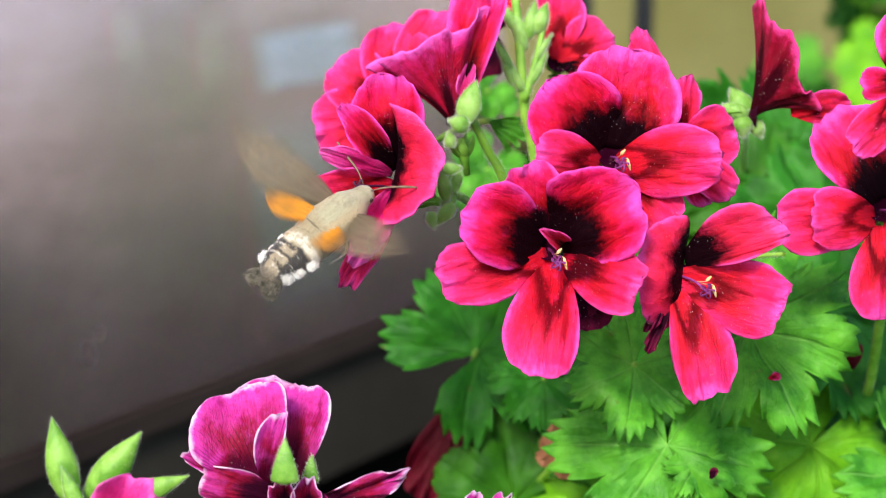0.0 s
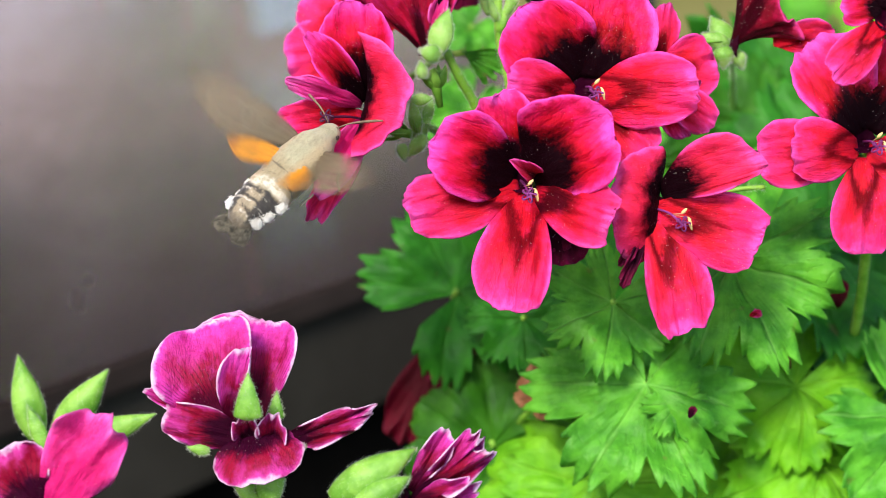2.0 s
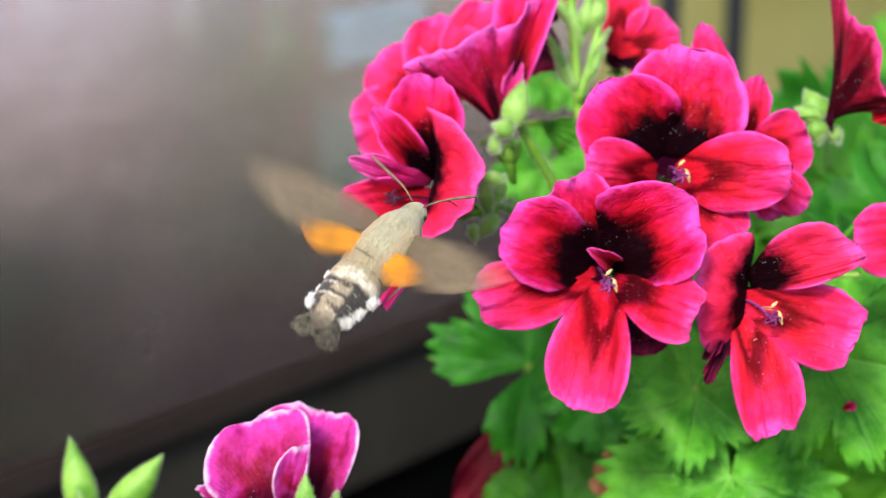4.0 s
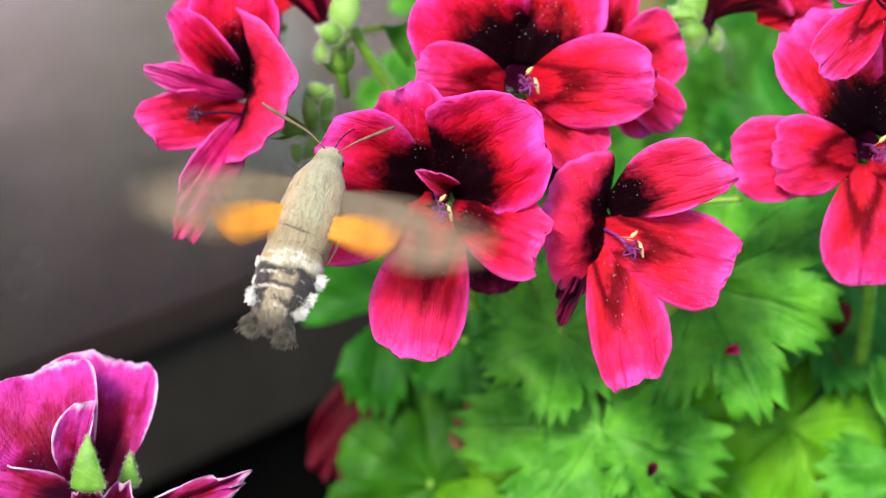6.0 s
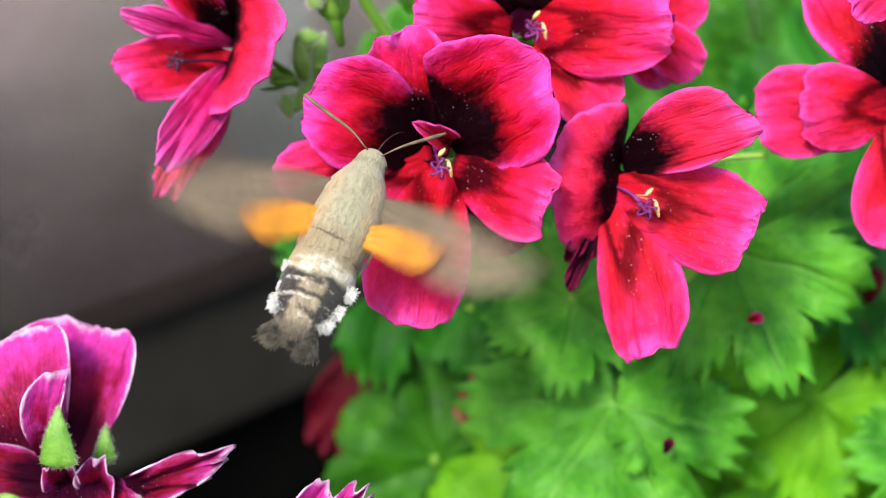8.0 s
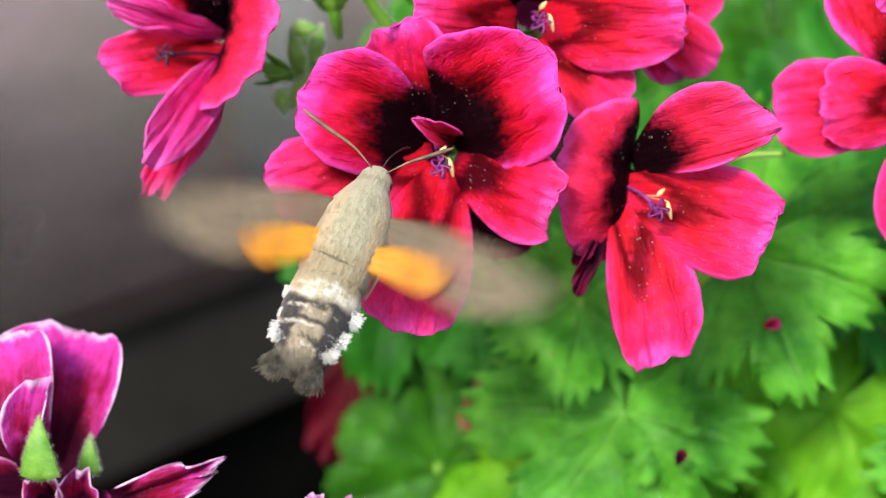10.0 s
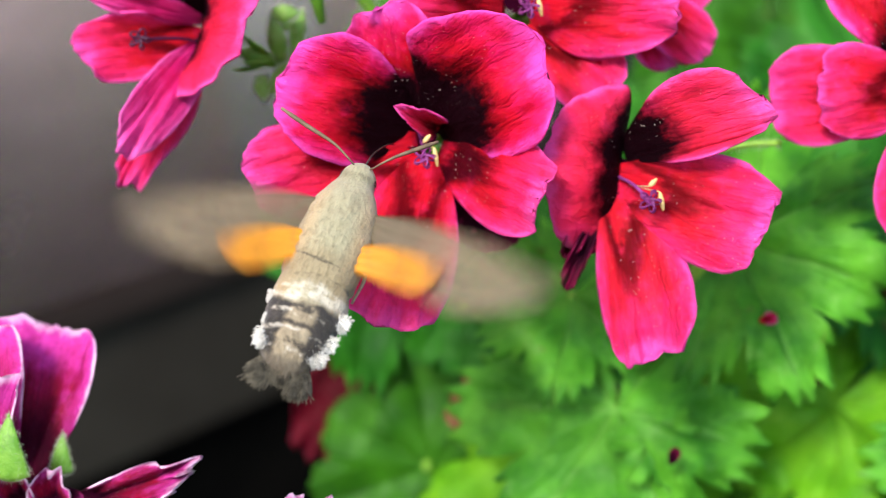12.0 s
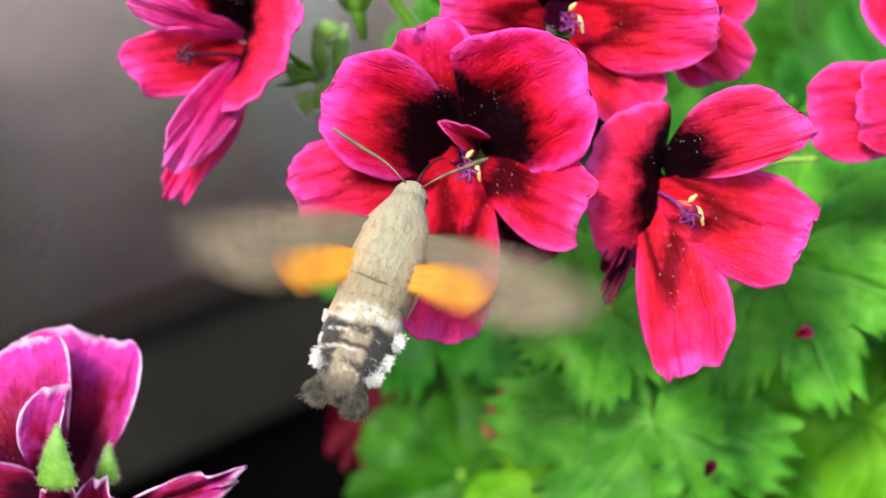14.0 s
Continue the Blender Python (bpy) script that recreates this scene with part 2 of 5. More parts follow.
def wall_material(name, dark, light, metal, fade=None):
    n = Nodes(name)
    p = n.coords("Object")
    big = n.noise(p, 9.0, 4.0, 0.6)
    fine = n.noise(p, 60.0, 4.0, 0.65)
    col = n.mix(n.step(big, 0.3, 0.7), dark, light)
    col = n.mix(n.math("MULTIPLY", n.step(fine, 0.5, 0.8), 0.3), col, light)
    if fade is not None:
        # a painted reflection that dies away towards its edges
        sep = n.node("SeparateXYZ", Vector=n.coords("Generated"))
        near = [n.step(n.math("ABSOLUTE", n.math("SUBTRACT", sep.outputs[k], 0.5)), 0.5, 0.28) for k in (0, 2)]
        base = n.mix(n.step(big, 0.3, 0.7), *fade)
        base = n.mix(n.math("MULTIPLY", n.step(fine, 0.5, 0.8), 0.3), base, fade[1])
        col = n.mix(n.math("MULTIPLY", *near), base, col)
    n.bump(fine, 0.2, 0.001)
    n.put(n.bsdf.inputs["Metallic"], metal)
    return n.finish(col, n.math("MULTIPLY_ADD", big, 0.06, 0.235))


def plain(name, dark, light, scale, rough=0.6, bump=0.3, metal=0.0):
    n = Nodes(name)
    p = n.coords("Object")
    big, fine = n.noise(p, scale, 4.0, 0.6), n.noise(p, scale * 14, 3.0, 0.6)
    col = n.mix(n.step(big, 0.3, 0.7), dark, light)
    col = n.mix(n.math("MULTIPLY", n.step(fine, 0.5, 0.8), 0.35), col, light)
    n.bump(fine, bump, 0.15 / scale / 14)
    n.put(n.bsdf.inputs["Metallic"], metal)
    n.put(n.bsdf.inputs["Specular IOR Level"], 0.5 if rough < 0.8 else 0.02)
    return n.finish(col, rough)


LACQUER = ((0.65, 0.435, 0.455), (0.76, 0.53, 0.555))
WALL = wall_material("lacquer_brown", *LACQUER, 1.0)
# reflections in the wall, put into the colour as paler lacquer
PALE_REFLECTION = wall_material("reflection_pale", (0.84, 0.76, 0.97), (0.92, 0.84, 1.0), 1.0, LACQUER)
DIM_REFLECTION = wall_material("reflection_dim", (0.74, 0.58, 0.64), (0.83, 0.67, 0.74), 1.0, LACQUER)
FAINT_REFLECTION = wall_material("reflection_faint", (0.695, 0.485, 0.485), (0.80, 0.58, 0.59), 1.0, LACQUER)
SILL = plain("sill_brown", (0.024, 0.018, 0.016), (0.036, 0.027, 0.024), 12.0, 0.85)
SKIRTING = plain("skirting_grey", (0.025, 0.022, 0.018), (0.036, 0.033, 0.027), 12.0, 0.85)
IRON = plain("iron_black", (0.006, 0.007, 0.010), (0.012, 0.014, 0.02), 20.0, 0.45, 0.2)
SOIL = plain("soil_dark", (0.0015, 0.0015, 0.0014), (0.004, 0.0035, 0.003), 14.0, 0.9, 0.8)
FIELD = plain("garden_ochre", (0.155, 0.145, 0.048), (0.22, 0.205, 0.08), 3.0, 0.9, 0.5)


# ---- builders ----
def mesh_of(name, bm, material, smooth=True):
    me = bpy.data.meshes.new(name)
    bm.normal_update()
    bm.to_mesh(me)
    bm.free()
    me.materials.append(material)
    if smooth:
        me.polygons.foreach_set("use_smooth", [True] * len(me.polygons))
    return me


def part(name, bm, material, parent, label="", smooth=True):
    """One mesh object under a thing or under a part."""
    ob = new(name, mesh_of(name, bm, material, smooth))
    ob.parent = parent
    return tagged(ob, label)


def thick(ob, metres):
    m = ob.modifiers.new("thickness", "SOLIDIFY")
    m.thickness, m.offset = metres, 0.0
    return ob


def box(bm, lo, hi, bevel=0.0):
    """A box between two corners, its edges rounded."""
    lo, hi = Vector(lo), Vector(hi)
    made = bmesh.ops.create_cube(bm, size=1.0, matrix=Matrix.Translation((lo + hi) / 2) @ Matrix.Diagonal((*(hi - lo), 1)))
    if bevel:
        edges = list({e for v in made["verts"] for e in v.link_edges})
        bmesh.ops.bevel(bm, geom=edges, offset=bevel, segments=2, affect="EDGES")


def tube(bm, points, radii, sides=8):
    """A round tube through points, with a radius at each."""
    points = [Vector(p) for p in points]
    rings = []
    side = None
    for i, p in enumerate(points):
        along = (points[min(i + 1, len(points) - 1)] - points[max(i - 1, 0)]).normalized()
        side = along.orthogonal() if side is None else side - along * side.dot(along)
        side.normalize()
        over = along.cross(side)
        rings.append([bm.verts.new(p + radii[i] * (math.cos(a) * side + math.sin(a) * over)) for a in (2 * math.pi * k / sides for k in range(sides))])
    for a, b in zip(rings, rings[1:]):
        for k in range(sides):
            bm.faces.new((a[k], a[(k + 1) % sides], b[(k + 1) % sides], b[k]))
    bm.faces.new(rings[0][::-1])
    bm.faces.new(rings[-1])


def curve_through(points, steps):
    """Points on a smooth curve through the given ones."""
    pts = [Vector(p) for p in points]
    pts = [2 * pts[0] - pts[1]] + pts + [2 * pts[-1] - pts[-2]]
    out = []
    for a, b, c, d in zip(pts, pts[1:], pts[2:], pts[3:]):
        for k in range(steps):
            t = k / steps
            out.append(0.5 * (2 * b + (c - a) * t + (2 * a - 5 * b + 4 * c - d) * t * t + (3 * b - a - 3 * c + d) * t ** 3))
    return out + [pts[-2]]


def smoothly(x):
    x = min(max(x, 0.0), 1.0)
    return x * x * (3 - 2 * x)


def half_width(s, widest, root, blunt):
    """The share of its full width that one side of a petal has at s along it."""
    if s < widest:
        return root + (1 - root) * math.sin(s / widest * math.pi / 2) ** 1.1
    return max(1 - ((s - widest) / (1 - widest)) ** blunt, 0.0) ** (1 / blunt)


def petal_mesh(base, tip, left, left_at, right, right_at, sweep, arch, lift_left, lift_right, ruffle, seed, rows=30, cols=32):
    """A petal from base to tip, broad and rounded outside, each side with its own width, widest place and lift; arched, swept and ruffled."""
    base, tip = Vector(base), Vector(tip)
    length = (tip - base).length
    along = (tip - base).normalized()
    n = Vector((0, 0, 1))
    n = (n - along * n.dot(along)).normalized()
    side = along.cross(n)
    bm = bmesh.new()
    uv = bm.loops.layers.uv.new("UVMap")
    edge = bm.loops.layers.uv.new("Rim")
    grid = []
    for i in range(rows + 1):
        s = 1 - (1 - i / rows) ** 1.5
        line = []
        for j in range(cols + 1):
            q = 2 * j / cols - 1
            full, at, lifted = (left, left_at, lift_left) if q < 0 else (right, right_at, lift_right)
            x = q * half_width(s, at, 0.26, 2.3)
            turn = math.atan2(x, s - 0.25)
            out = math.hypot(x, s - 0.25) / 0.75
            grow = 1 + s * (0.06 * noise.noise((math.cos(turn) * 1.6, math.sin(turn) * 1.6, seed * 5.7)) + 0.042 * noise.noise((turn * 3.6, 1.0, seed * 2.7)) + 0.024 * noise.noise((turn * 9.0, 1.0, seed * 1.7)) + 0.010 * noise.noise((turn * 24.0, 1.0, seed * 1.3)))
            rim = max(abs(q) * smoothly(s * 2.5), s)
            p = base + along * (length * (s * grow - sweep * x * x)) + side * (full * x * grow)
            wave = 0.6 * math.sin(turn * 3.0 + seed * 1.7) + 0.9 * noise.noise((x * 2.4, s * 2.0, seed * 7.3))
            lift = arch * 4 * s * (1 - s) * length + lifted * x * x * smoothly(s * 2) + ruffle * length * s * s * wave
            lift += length * s * (0.070 * noise.noise((x * 2.2, s * 2.4, seed)) + 0.034 * noise.noise((x * 6.0, s * 4.0, seed)) + 0.012 * noise.noise((x * 14.0, s * 8.0, seed)))
            lift += 0.0035 * min(length, 0.6 * (left + right)) * s * math.sin(turn * 22 + 4 * noise.noise((x * 2, s * 2, seed)))
            ray = math.atan2(x, s + 0.1)
            lift += 0.013 * min(length, 0.6 * (left + right)) * math.exp(-((s - 0.36) / 0.26) ** 2) * math.sin(ray * 10 + seed + 2 * noise.noise((ray, s * 2, seed)))
            lift += ruffle * (0.4 if ruffle < 0.1 else 0.9) * length * rim ** 6 * out * math.sin(turn * 9 + seed * 2.1) * (0.6 + noise.noise((turn * 2, 0.0, seed * 4.4)))
            line.append((bm.verts.new(p + n * lift), ((x + 1) / 2, s), (rim, 0.0)))
        grid.append(line)
    for a, b in zip(grid, grid[1:]):
        for j in range(cols):
            four = (a[j], a[j + 1], b[j + 1], b[j])
            f = bm.faces.new([v[0] for v in four])
            for loop, v in zip(f.loops, four):
                loop[uv].uv, loop[edge].uv = v[1], v[2]
    return bm


VIEW = pose(0, 0, 0, 75, 0, 0)
count = [0]


def bud_mesh(bm, a, b, width, plump):
    """A pointed bud or sepal from a to b."""
    a, b = Vector(a), Vector(b)
    axis = b - a
    side = axis.cross(VIEW.to_3x3() @ Vector((0, 0, 1))).normalized()
    depth = side.cross(axis).normalized()
    rings = []
    for i in range(13):
        s = i / 12
        r = width / 2 * (0.22 * (1 - s) + math.sin(math.pi * min(s * 0.93 + 0.07, 1.0)) ** 0.9 * (1 - 0.35 * s))
        if plump < 0.4:
            r = width / 2 * (1 - s) ** 0.95 * (0.86 + 0.45 * s) * smoothly(s * 7 + 0.35)
        r = max(r, width * 0.012)
        c = a + axis * s + depth * width * 0.12 * math.sin(s * 3)
        rings.append([bm.verts.new(c + r * (math.cos(t) * side + plump * math.sin(t) * depth)) for t in (2 * math.pi * k / 12 for k in range(12))])
    for p, q in zip(rings, rings[1:]):
        for k in range(12):
            bm.faces.new((p[k], p[(k + 1) % 12], q[(k + 1) % 12], q[k]))
    bm.faces.new(rings[0][::-1])
    bm.faces.new(rings[-1])


def hairs(bm, source, amount, length, rng):
    """Fine hairs standing on the faces of another mesh."""
    bmesh.ops.recalc_face_normals(source, faces=source.faces)
    source.faces.ensure_lookup_table()
    for _ in range(amount):
        f = source.faces[rng.randrange(len(source.faces))]
        v = [x.co for x in f.verts]
        i = rng.randrange(len(v))
        c = f.calc_center_median()
        p, q = rng.random(), rng.random()
        p, q = (p, q) if p + q < 1 else (1 - p, 1 - q)
        c = c + (v[i] - c) * p + (v[i - 1] - c) * q
        d = (f.normal + Vector((rng.uniform(-0.4, 0.4), rng.uniform(-0.4, 0.4), rng.uniform(-0.4, 0.4)))).normalized() * length * rng.uniform(0.5, 1.2)
        w = d.orthogonal().normalized() * 0.000022
        bm.faces.new([bm.verts.new(x) for x in (c - w, c + w, c + d)])


def bud(plant, a, b, width, plump):
    """A green bud or sepal with fine hairs, on a plant."""
    at = plant.location
    bm, fur = bmesh.new(), bmesh.new()
    bud_mesh(bm, Vector(a) - at, Vector(b) - at, width, plump)
    bm.normal_update()
    hairs(fur, bm, 1100, 0.0008, random.Random(count[0]))
    count[0] += 1
    ob = part("bud", bm, PALE_BUD if plant is red_plant else BUD, plant)
    part("bud_hair", fur, HAIR, ob, smooth=False)
    return ob


def flower(plant, at, petals, back=(0.0, -0.25, -1.0)):
    """A flower head: a green calyx that carries the petals. """
    bm = bmesh.new()
    b = Vector(back).normalized() * 0.007
    base = b * 0.25
    tube(bm, [base * 2.2, b * 0.8, b * 1.1, b * 1.9], [0.0006, 0.0016, 0.0014, 0.0007], 10)
    for k in range(5):
        a = 2 * math.pi * k / 5
        out = b.orthogonal().normalized()
        out = out * math.cos(a) + b.normalized().cross(out) * math.sin(a)
        bud_mesh(bm, b * 1.2 + out * 0.001, b * 0.45 + out * 0.0034, 0.0022, 0.4)
    ob = part("flower", bm, BUD, plant)
    ob.matrix_basis = Matrix.Translation(Vector(at) - plant.location) @ VIEW
    throat = bmesh.new()
    tube(throat, [base * 1.3, base * 0.9, base * 0.35, base * -0.15], [0.0006, 0.0012, 0.0020, 0.0030], 14)
    throat.faces.ensure_lookup_table()
    bmesh.ops.delete(throat, geom=[throat.faces[-1]], context="FACES_ONLY")
    part("throat", throat, WILTED_SHADED, ob)
    add_petals(ob, petals)
    return ob


def add_petals(ob, petals):
    """Petals on a flower head, in millimetres: base x, y, tip x, y, z, half-width and widest place to the left and to the right,
    sweep, arch, lift of the left and right edge, ruffle, material."""
    mm = 0.001
    for bx, by, tx, ty, tz, left, left_at, right, right_at, sweep, arch, up_left, up_right, ruffle, material in petals:
        count[0] += 1
        pm = petal_mesh((bx * mm, by * mm, -0.0005), (tx * mm, ty * mm, tz * mm), left * mm, left_at, right * mm, right_at, sweep, arch, up_left * mm, up_right * mm, ruffle, count[0])
        thick(part("petal", pm, material, ob), 0.0003)


def funnel(ob, base, first, last, depth, flare, ruffle, material):
    """A flower seen from the side: one trumpet from base to a mouth that runs from first to last (millimetres), depth deep, its rim lobed and ruffled."""
    count[0] += 1
    seed = count[0]
    base, first, last = (Vector(v) * 0.001 for v in (base, first, last))
    middle, across = (first + last) / 2, (last - first) / 2
    inward = Vector((0, 0, depth * 0.001))
    reach = (middle - base).length
    bm = bmesh.new()
    uv = bm.loops.layers.uv.new("UVMap")
    edge = bm.loops.layers.uv.new("Rim")
    rows, cols = 30, 120
    grid = []
    for i in range(rows + 1):
        s = i / rows
        line = []
        for j in range(cols + 1):
            a = 2 * math.pi * j / cols
            at = (math.cos(a) * 1.7, math.sin(a) * 1.7, seed * 3.1)
            lobe = 1 + s * s * (0.14 * noise.noise(at) + 0.05 * math.cos(5 * a + seed) + 0.05 * noise.noise((at[0] * 3, at[1] * 3, seed)))
            wide = (0.06 + 0.94 * s ** flare) * (1 + ruffle * s ** 4 * math.sin(11 * a + seed + 2 * noise.noise(at)))
            wide *= 1 + 0.05 * s * math.sin(15 * a + 3 * noise.noise((at[0], at[1], s * 2)))
            p = base.lerp(middle, s * lobe) + (across * math.cos(a) + inward * math.sin(a)) * wide
            p += (middle - base).normalized() * reach * 0.05 * s ** 3 * noise.noise((at[0] * 2, at[1] * 2, seed + 2.0))
            line.append((bm.verts.new(p), (0.5 + 0.5 * math.cos(3 * a), s), (s, 0.0)))
        grid.append(line)
    for a, b in zip(grid, grid[1:]):
        for j in range(cols):
            four = (a[j], a[j + 1], b[j + 1], b[j])
            f = bm.faces.new([v[0] for v in four])
            for loop, v in zip(f.loops, four):
                loop[uv].uv, loop[edge].uv = v[1], v[2]
    bmesh.ops.remove_doubles(bm, verts=bm.verts, dist=1e-7)
    thick(part("corolla", bm, material, ob, "dark red trumpet with a pink ruffled rim"), 0.0003)


def stamens(ob, x, y, z, anthers=2, skin=STYLE):
    """The curled purple style and the pale yellow anthers in the throat of a flower."""
    rng = random.Random(count[0])
    count[0] += 1
    end = Vector((x, y, z)) * 0.001
    bm = bmesh.new()
    tube(bm, curve_through([(0, 0, 0), end * 0.5 + Vector((0, 0.0006, 0.001)), end], 5), [0.0003] * 11, 6)
    for k in range(5):
        a = 2 * math.pi * k / 5 + 0.4
        out = Vector((math.cos(a), math.sin(a), 0.35))
        pts = [end + out * 0.0014 * s + Vector((math.cos(a + s * 1.7), math.sin(a + s * 1.7), 0.4)) * 0.0013 * s for s in (0, 0.5, 1.0, 1.5, 2.0)]
        pts.append(pts[-1] + Vector((math.cos(a + 4.2), math.sin(a + 4.2), 0.2)) * 0.0011)
        tube(bm, curve_through(pts, 3), [0.00016] * 16, 5)
    part("style", bm, skin, ob, "curled purple style")
    for k in range(anthers):
        bm = bmesh.new()
        a = end + Vector((0.0016 * k - 0.0002, 0.0022 - 0.0008 * k, 0.0006))
        tip = a + Vector((0.0011 - 0.0005 * k, 0.0012 - 0.0040 * k, 0.0005))
        tube(bm, [end * 0.4, a, a + (tip - a) * 0.15, (a + tip) / 2, tip], [0.00010, 0.00012, 0.00036, 0.00044, 0.00018], 7)
        part("anther", bm, ANTHER, ob, "pale yellow anther")


def loose_petal(plant, at, size, turn, material):
    """A fallen petal that lies on the leaves."""
    count[0] += 1
    pm = petal_mesh((-size * 0.0005, 0, 0), (size * 0.0005, 0, 0), size * 0.00035, 0.66, size * 0.00035, 0.6, 0.0, 0.1, size * 0.0001, size * 0.0001, 0.1, count[0])
    ob = thick(part("fallen_petal", pm, material, plant), 0.0003)
    ob.matrix_basis = Matrix.Translation(Vector(at) - plant.location) @ VIEW @ pose(0, 0, 0, -30, 0, turn)


def stem(plant, points, radius, material):
    at = plant.location
    pts = curve_through([Vector(p) - at for p in points], 5)
    bm, fur = bmesh.new(), bmesh.new()
    tube(bm, pts, [radius * (0.85 + 0.3 * i / len(pts) + 0.12 * noise.noise((i * 0.7, radius * 900, 0))) for i in range(len(pts))], 9)
    bm.normal_update()
    hairs(fur, bm, 800, 0.0011, random.Random(count[0]))
    count[0] += 1
    ob = part("stem", bm, material, plant)
    part("stem_hair", fur, HAIR, ob, smooth=False)
    return ob


def leaf_mesh(radius, lobes, seed, cup, span, tooth=0.17, rings=11, around=420):
    """A rounded, lobed and toothed leaf, its stalk at the origin; x is the way of its middle lobe, z its upper side. Each lobe is pleated along its vein."""
    bm = bmesh.new()
    uv = bm.loops.layers.uv.new("UVMap")
    teeth = 6 if lobes < 7 else 5
    sinus = 0.34 if lobes < 7 else 0.18
    grid = []
    for j in range(around + 1):
        share = j / around
        lobe = share * lobes
        own = math.floor(min(lobe, lobes - 0.001))
        a = radians(span) * (share - 0.5 + 0.020 * noise.noise((lobe * 0.8, seed * 1.9, 5.0)))
        inner = abs((lobe % 1.0) - 0.5) * 2
        place = lobe * teeth + 0.45 * noise.noise((lobe * 2.3, seed, 1.0))
        at = place % 1.0
        point = at / 0.62 if at < 0.62 else (1 - at) / 0.38
        if (lobe % 1.0) > 0.5:
            point = (1 - at) / 0.62 if at > 0.38 else at / 0.38
        size = 0.9 + 0.9 * noise.noise((math.floor(place) * 1.37, seed, 4.0))
        r = radius * 1.12 * (1.0 - sinus * inner ** 3.0) * (0.96 + 0.30 * noise.noise((own * 1.7, seed * 2.3, 0)))
        r *= 1 + 0.8 * tooth * size * (point - 0.7)
        r *= 1 + 0.03 * noise.noise((place * 3.1, seed, 9.0))
        r *= 1 - 0.22 * abs(2 * share - 1) ** 3
        line = []
        for i in range(rings + 1):
            s = i / rings
            u, v, g = r * s * math.cos(a) / radius, r * s * math.sin(a) / radius, r * s / radius
            pleat = radius * 0.15 * (inner - 0.45) * g * (1 - 0.35 * g)
            droop = -radius * 0.16 * g ** 3 * (0.5 + noise.noise((own * 2.1, seed * 0.7, 3.0)))
            curl = radius * 0.05 * max(0.0, s - 0.8) / 0.2 * noise.noise((place * 0.8, seed * 2.2, 2.0))
            wave = radius * (0.13 * g * noise.noise((u * 3.4, v * 3.4, seed * 1.3)) + 0.26 * noise.noise((u * 1.9, v * 1.9, seed * 3.7)) + 0.030 * noise.noise((u * 11, v * 11, seed)) + cup * g * g)
            line.append((bm.verts.new((r * s * math.cos(a), r * s * math.sin(a), pleat + droop + curl + wave)), lobe, s))
        grid.append(line)
    for a, b in zip(grid, grid[1:]):
        for i in range(rings):
            four = (a[i], a[i + 1], b[i + 1], b[i])
            f = bm.faces.new([v[0] for v in four])
            for loop, v in zip(f.loops, four):
                loop[uv].uv = v[1:]
    bmesh.ops.remove_doubles(bm, verts=bm.verts, dist=1e-7)
    return bm


def leaf(plant, at, radius, nx, ny, turn, material, lobes, seed, cup, span, tooth=0.17, around=420):
    """A leaf on a plant: radius in millimetres, the lean of its upper side, the turn of its middle lobe."""
    ob = thick(part("leaf", leaf_mesh(radius * 0.001, lobes, seed, cup, span, tooth, 11 if around > 300 else 7, around), material, plant), 0.0004)
    lean = Vector((nx, ny, 1.0)).normalized().to_track_quat("Z", "Y").to_matrix().to_4x4()
    ob.matrix_basis = Matrix.Translation(Vector(at) - plant.location) @ VIEW @ lean @ pose(0, 0, 0, 0, 0, turn)
    bm = bmesh.new()
    tube(bm, curve_through([(0, 0, 0), (-0.004, 0, -0.012), (-0.006, 0, -0.035)], 4), [0.0008] * 9, 7)
    part("petiole", bm, STEM, ob)
    return ob


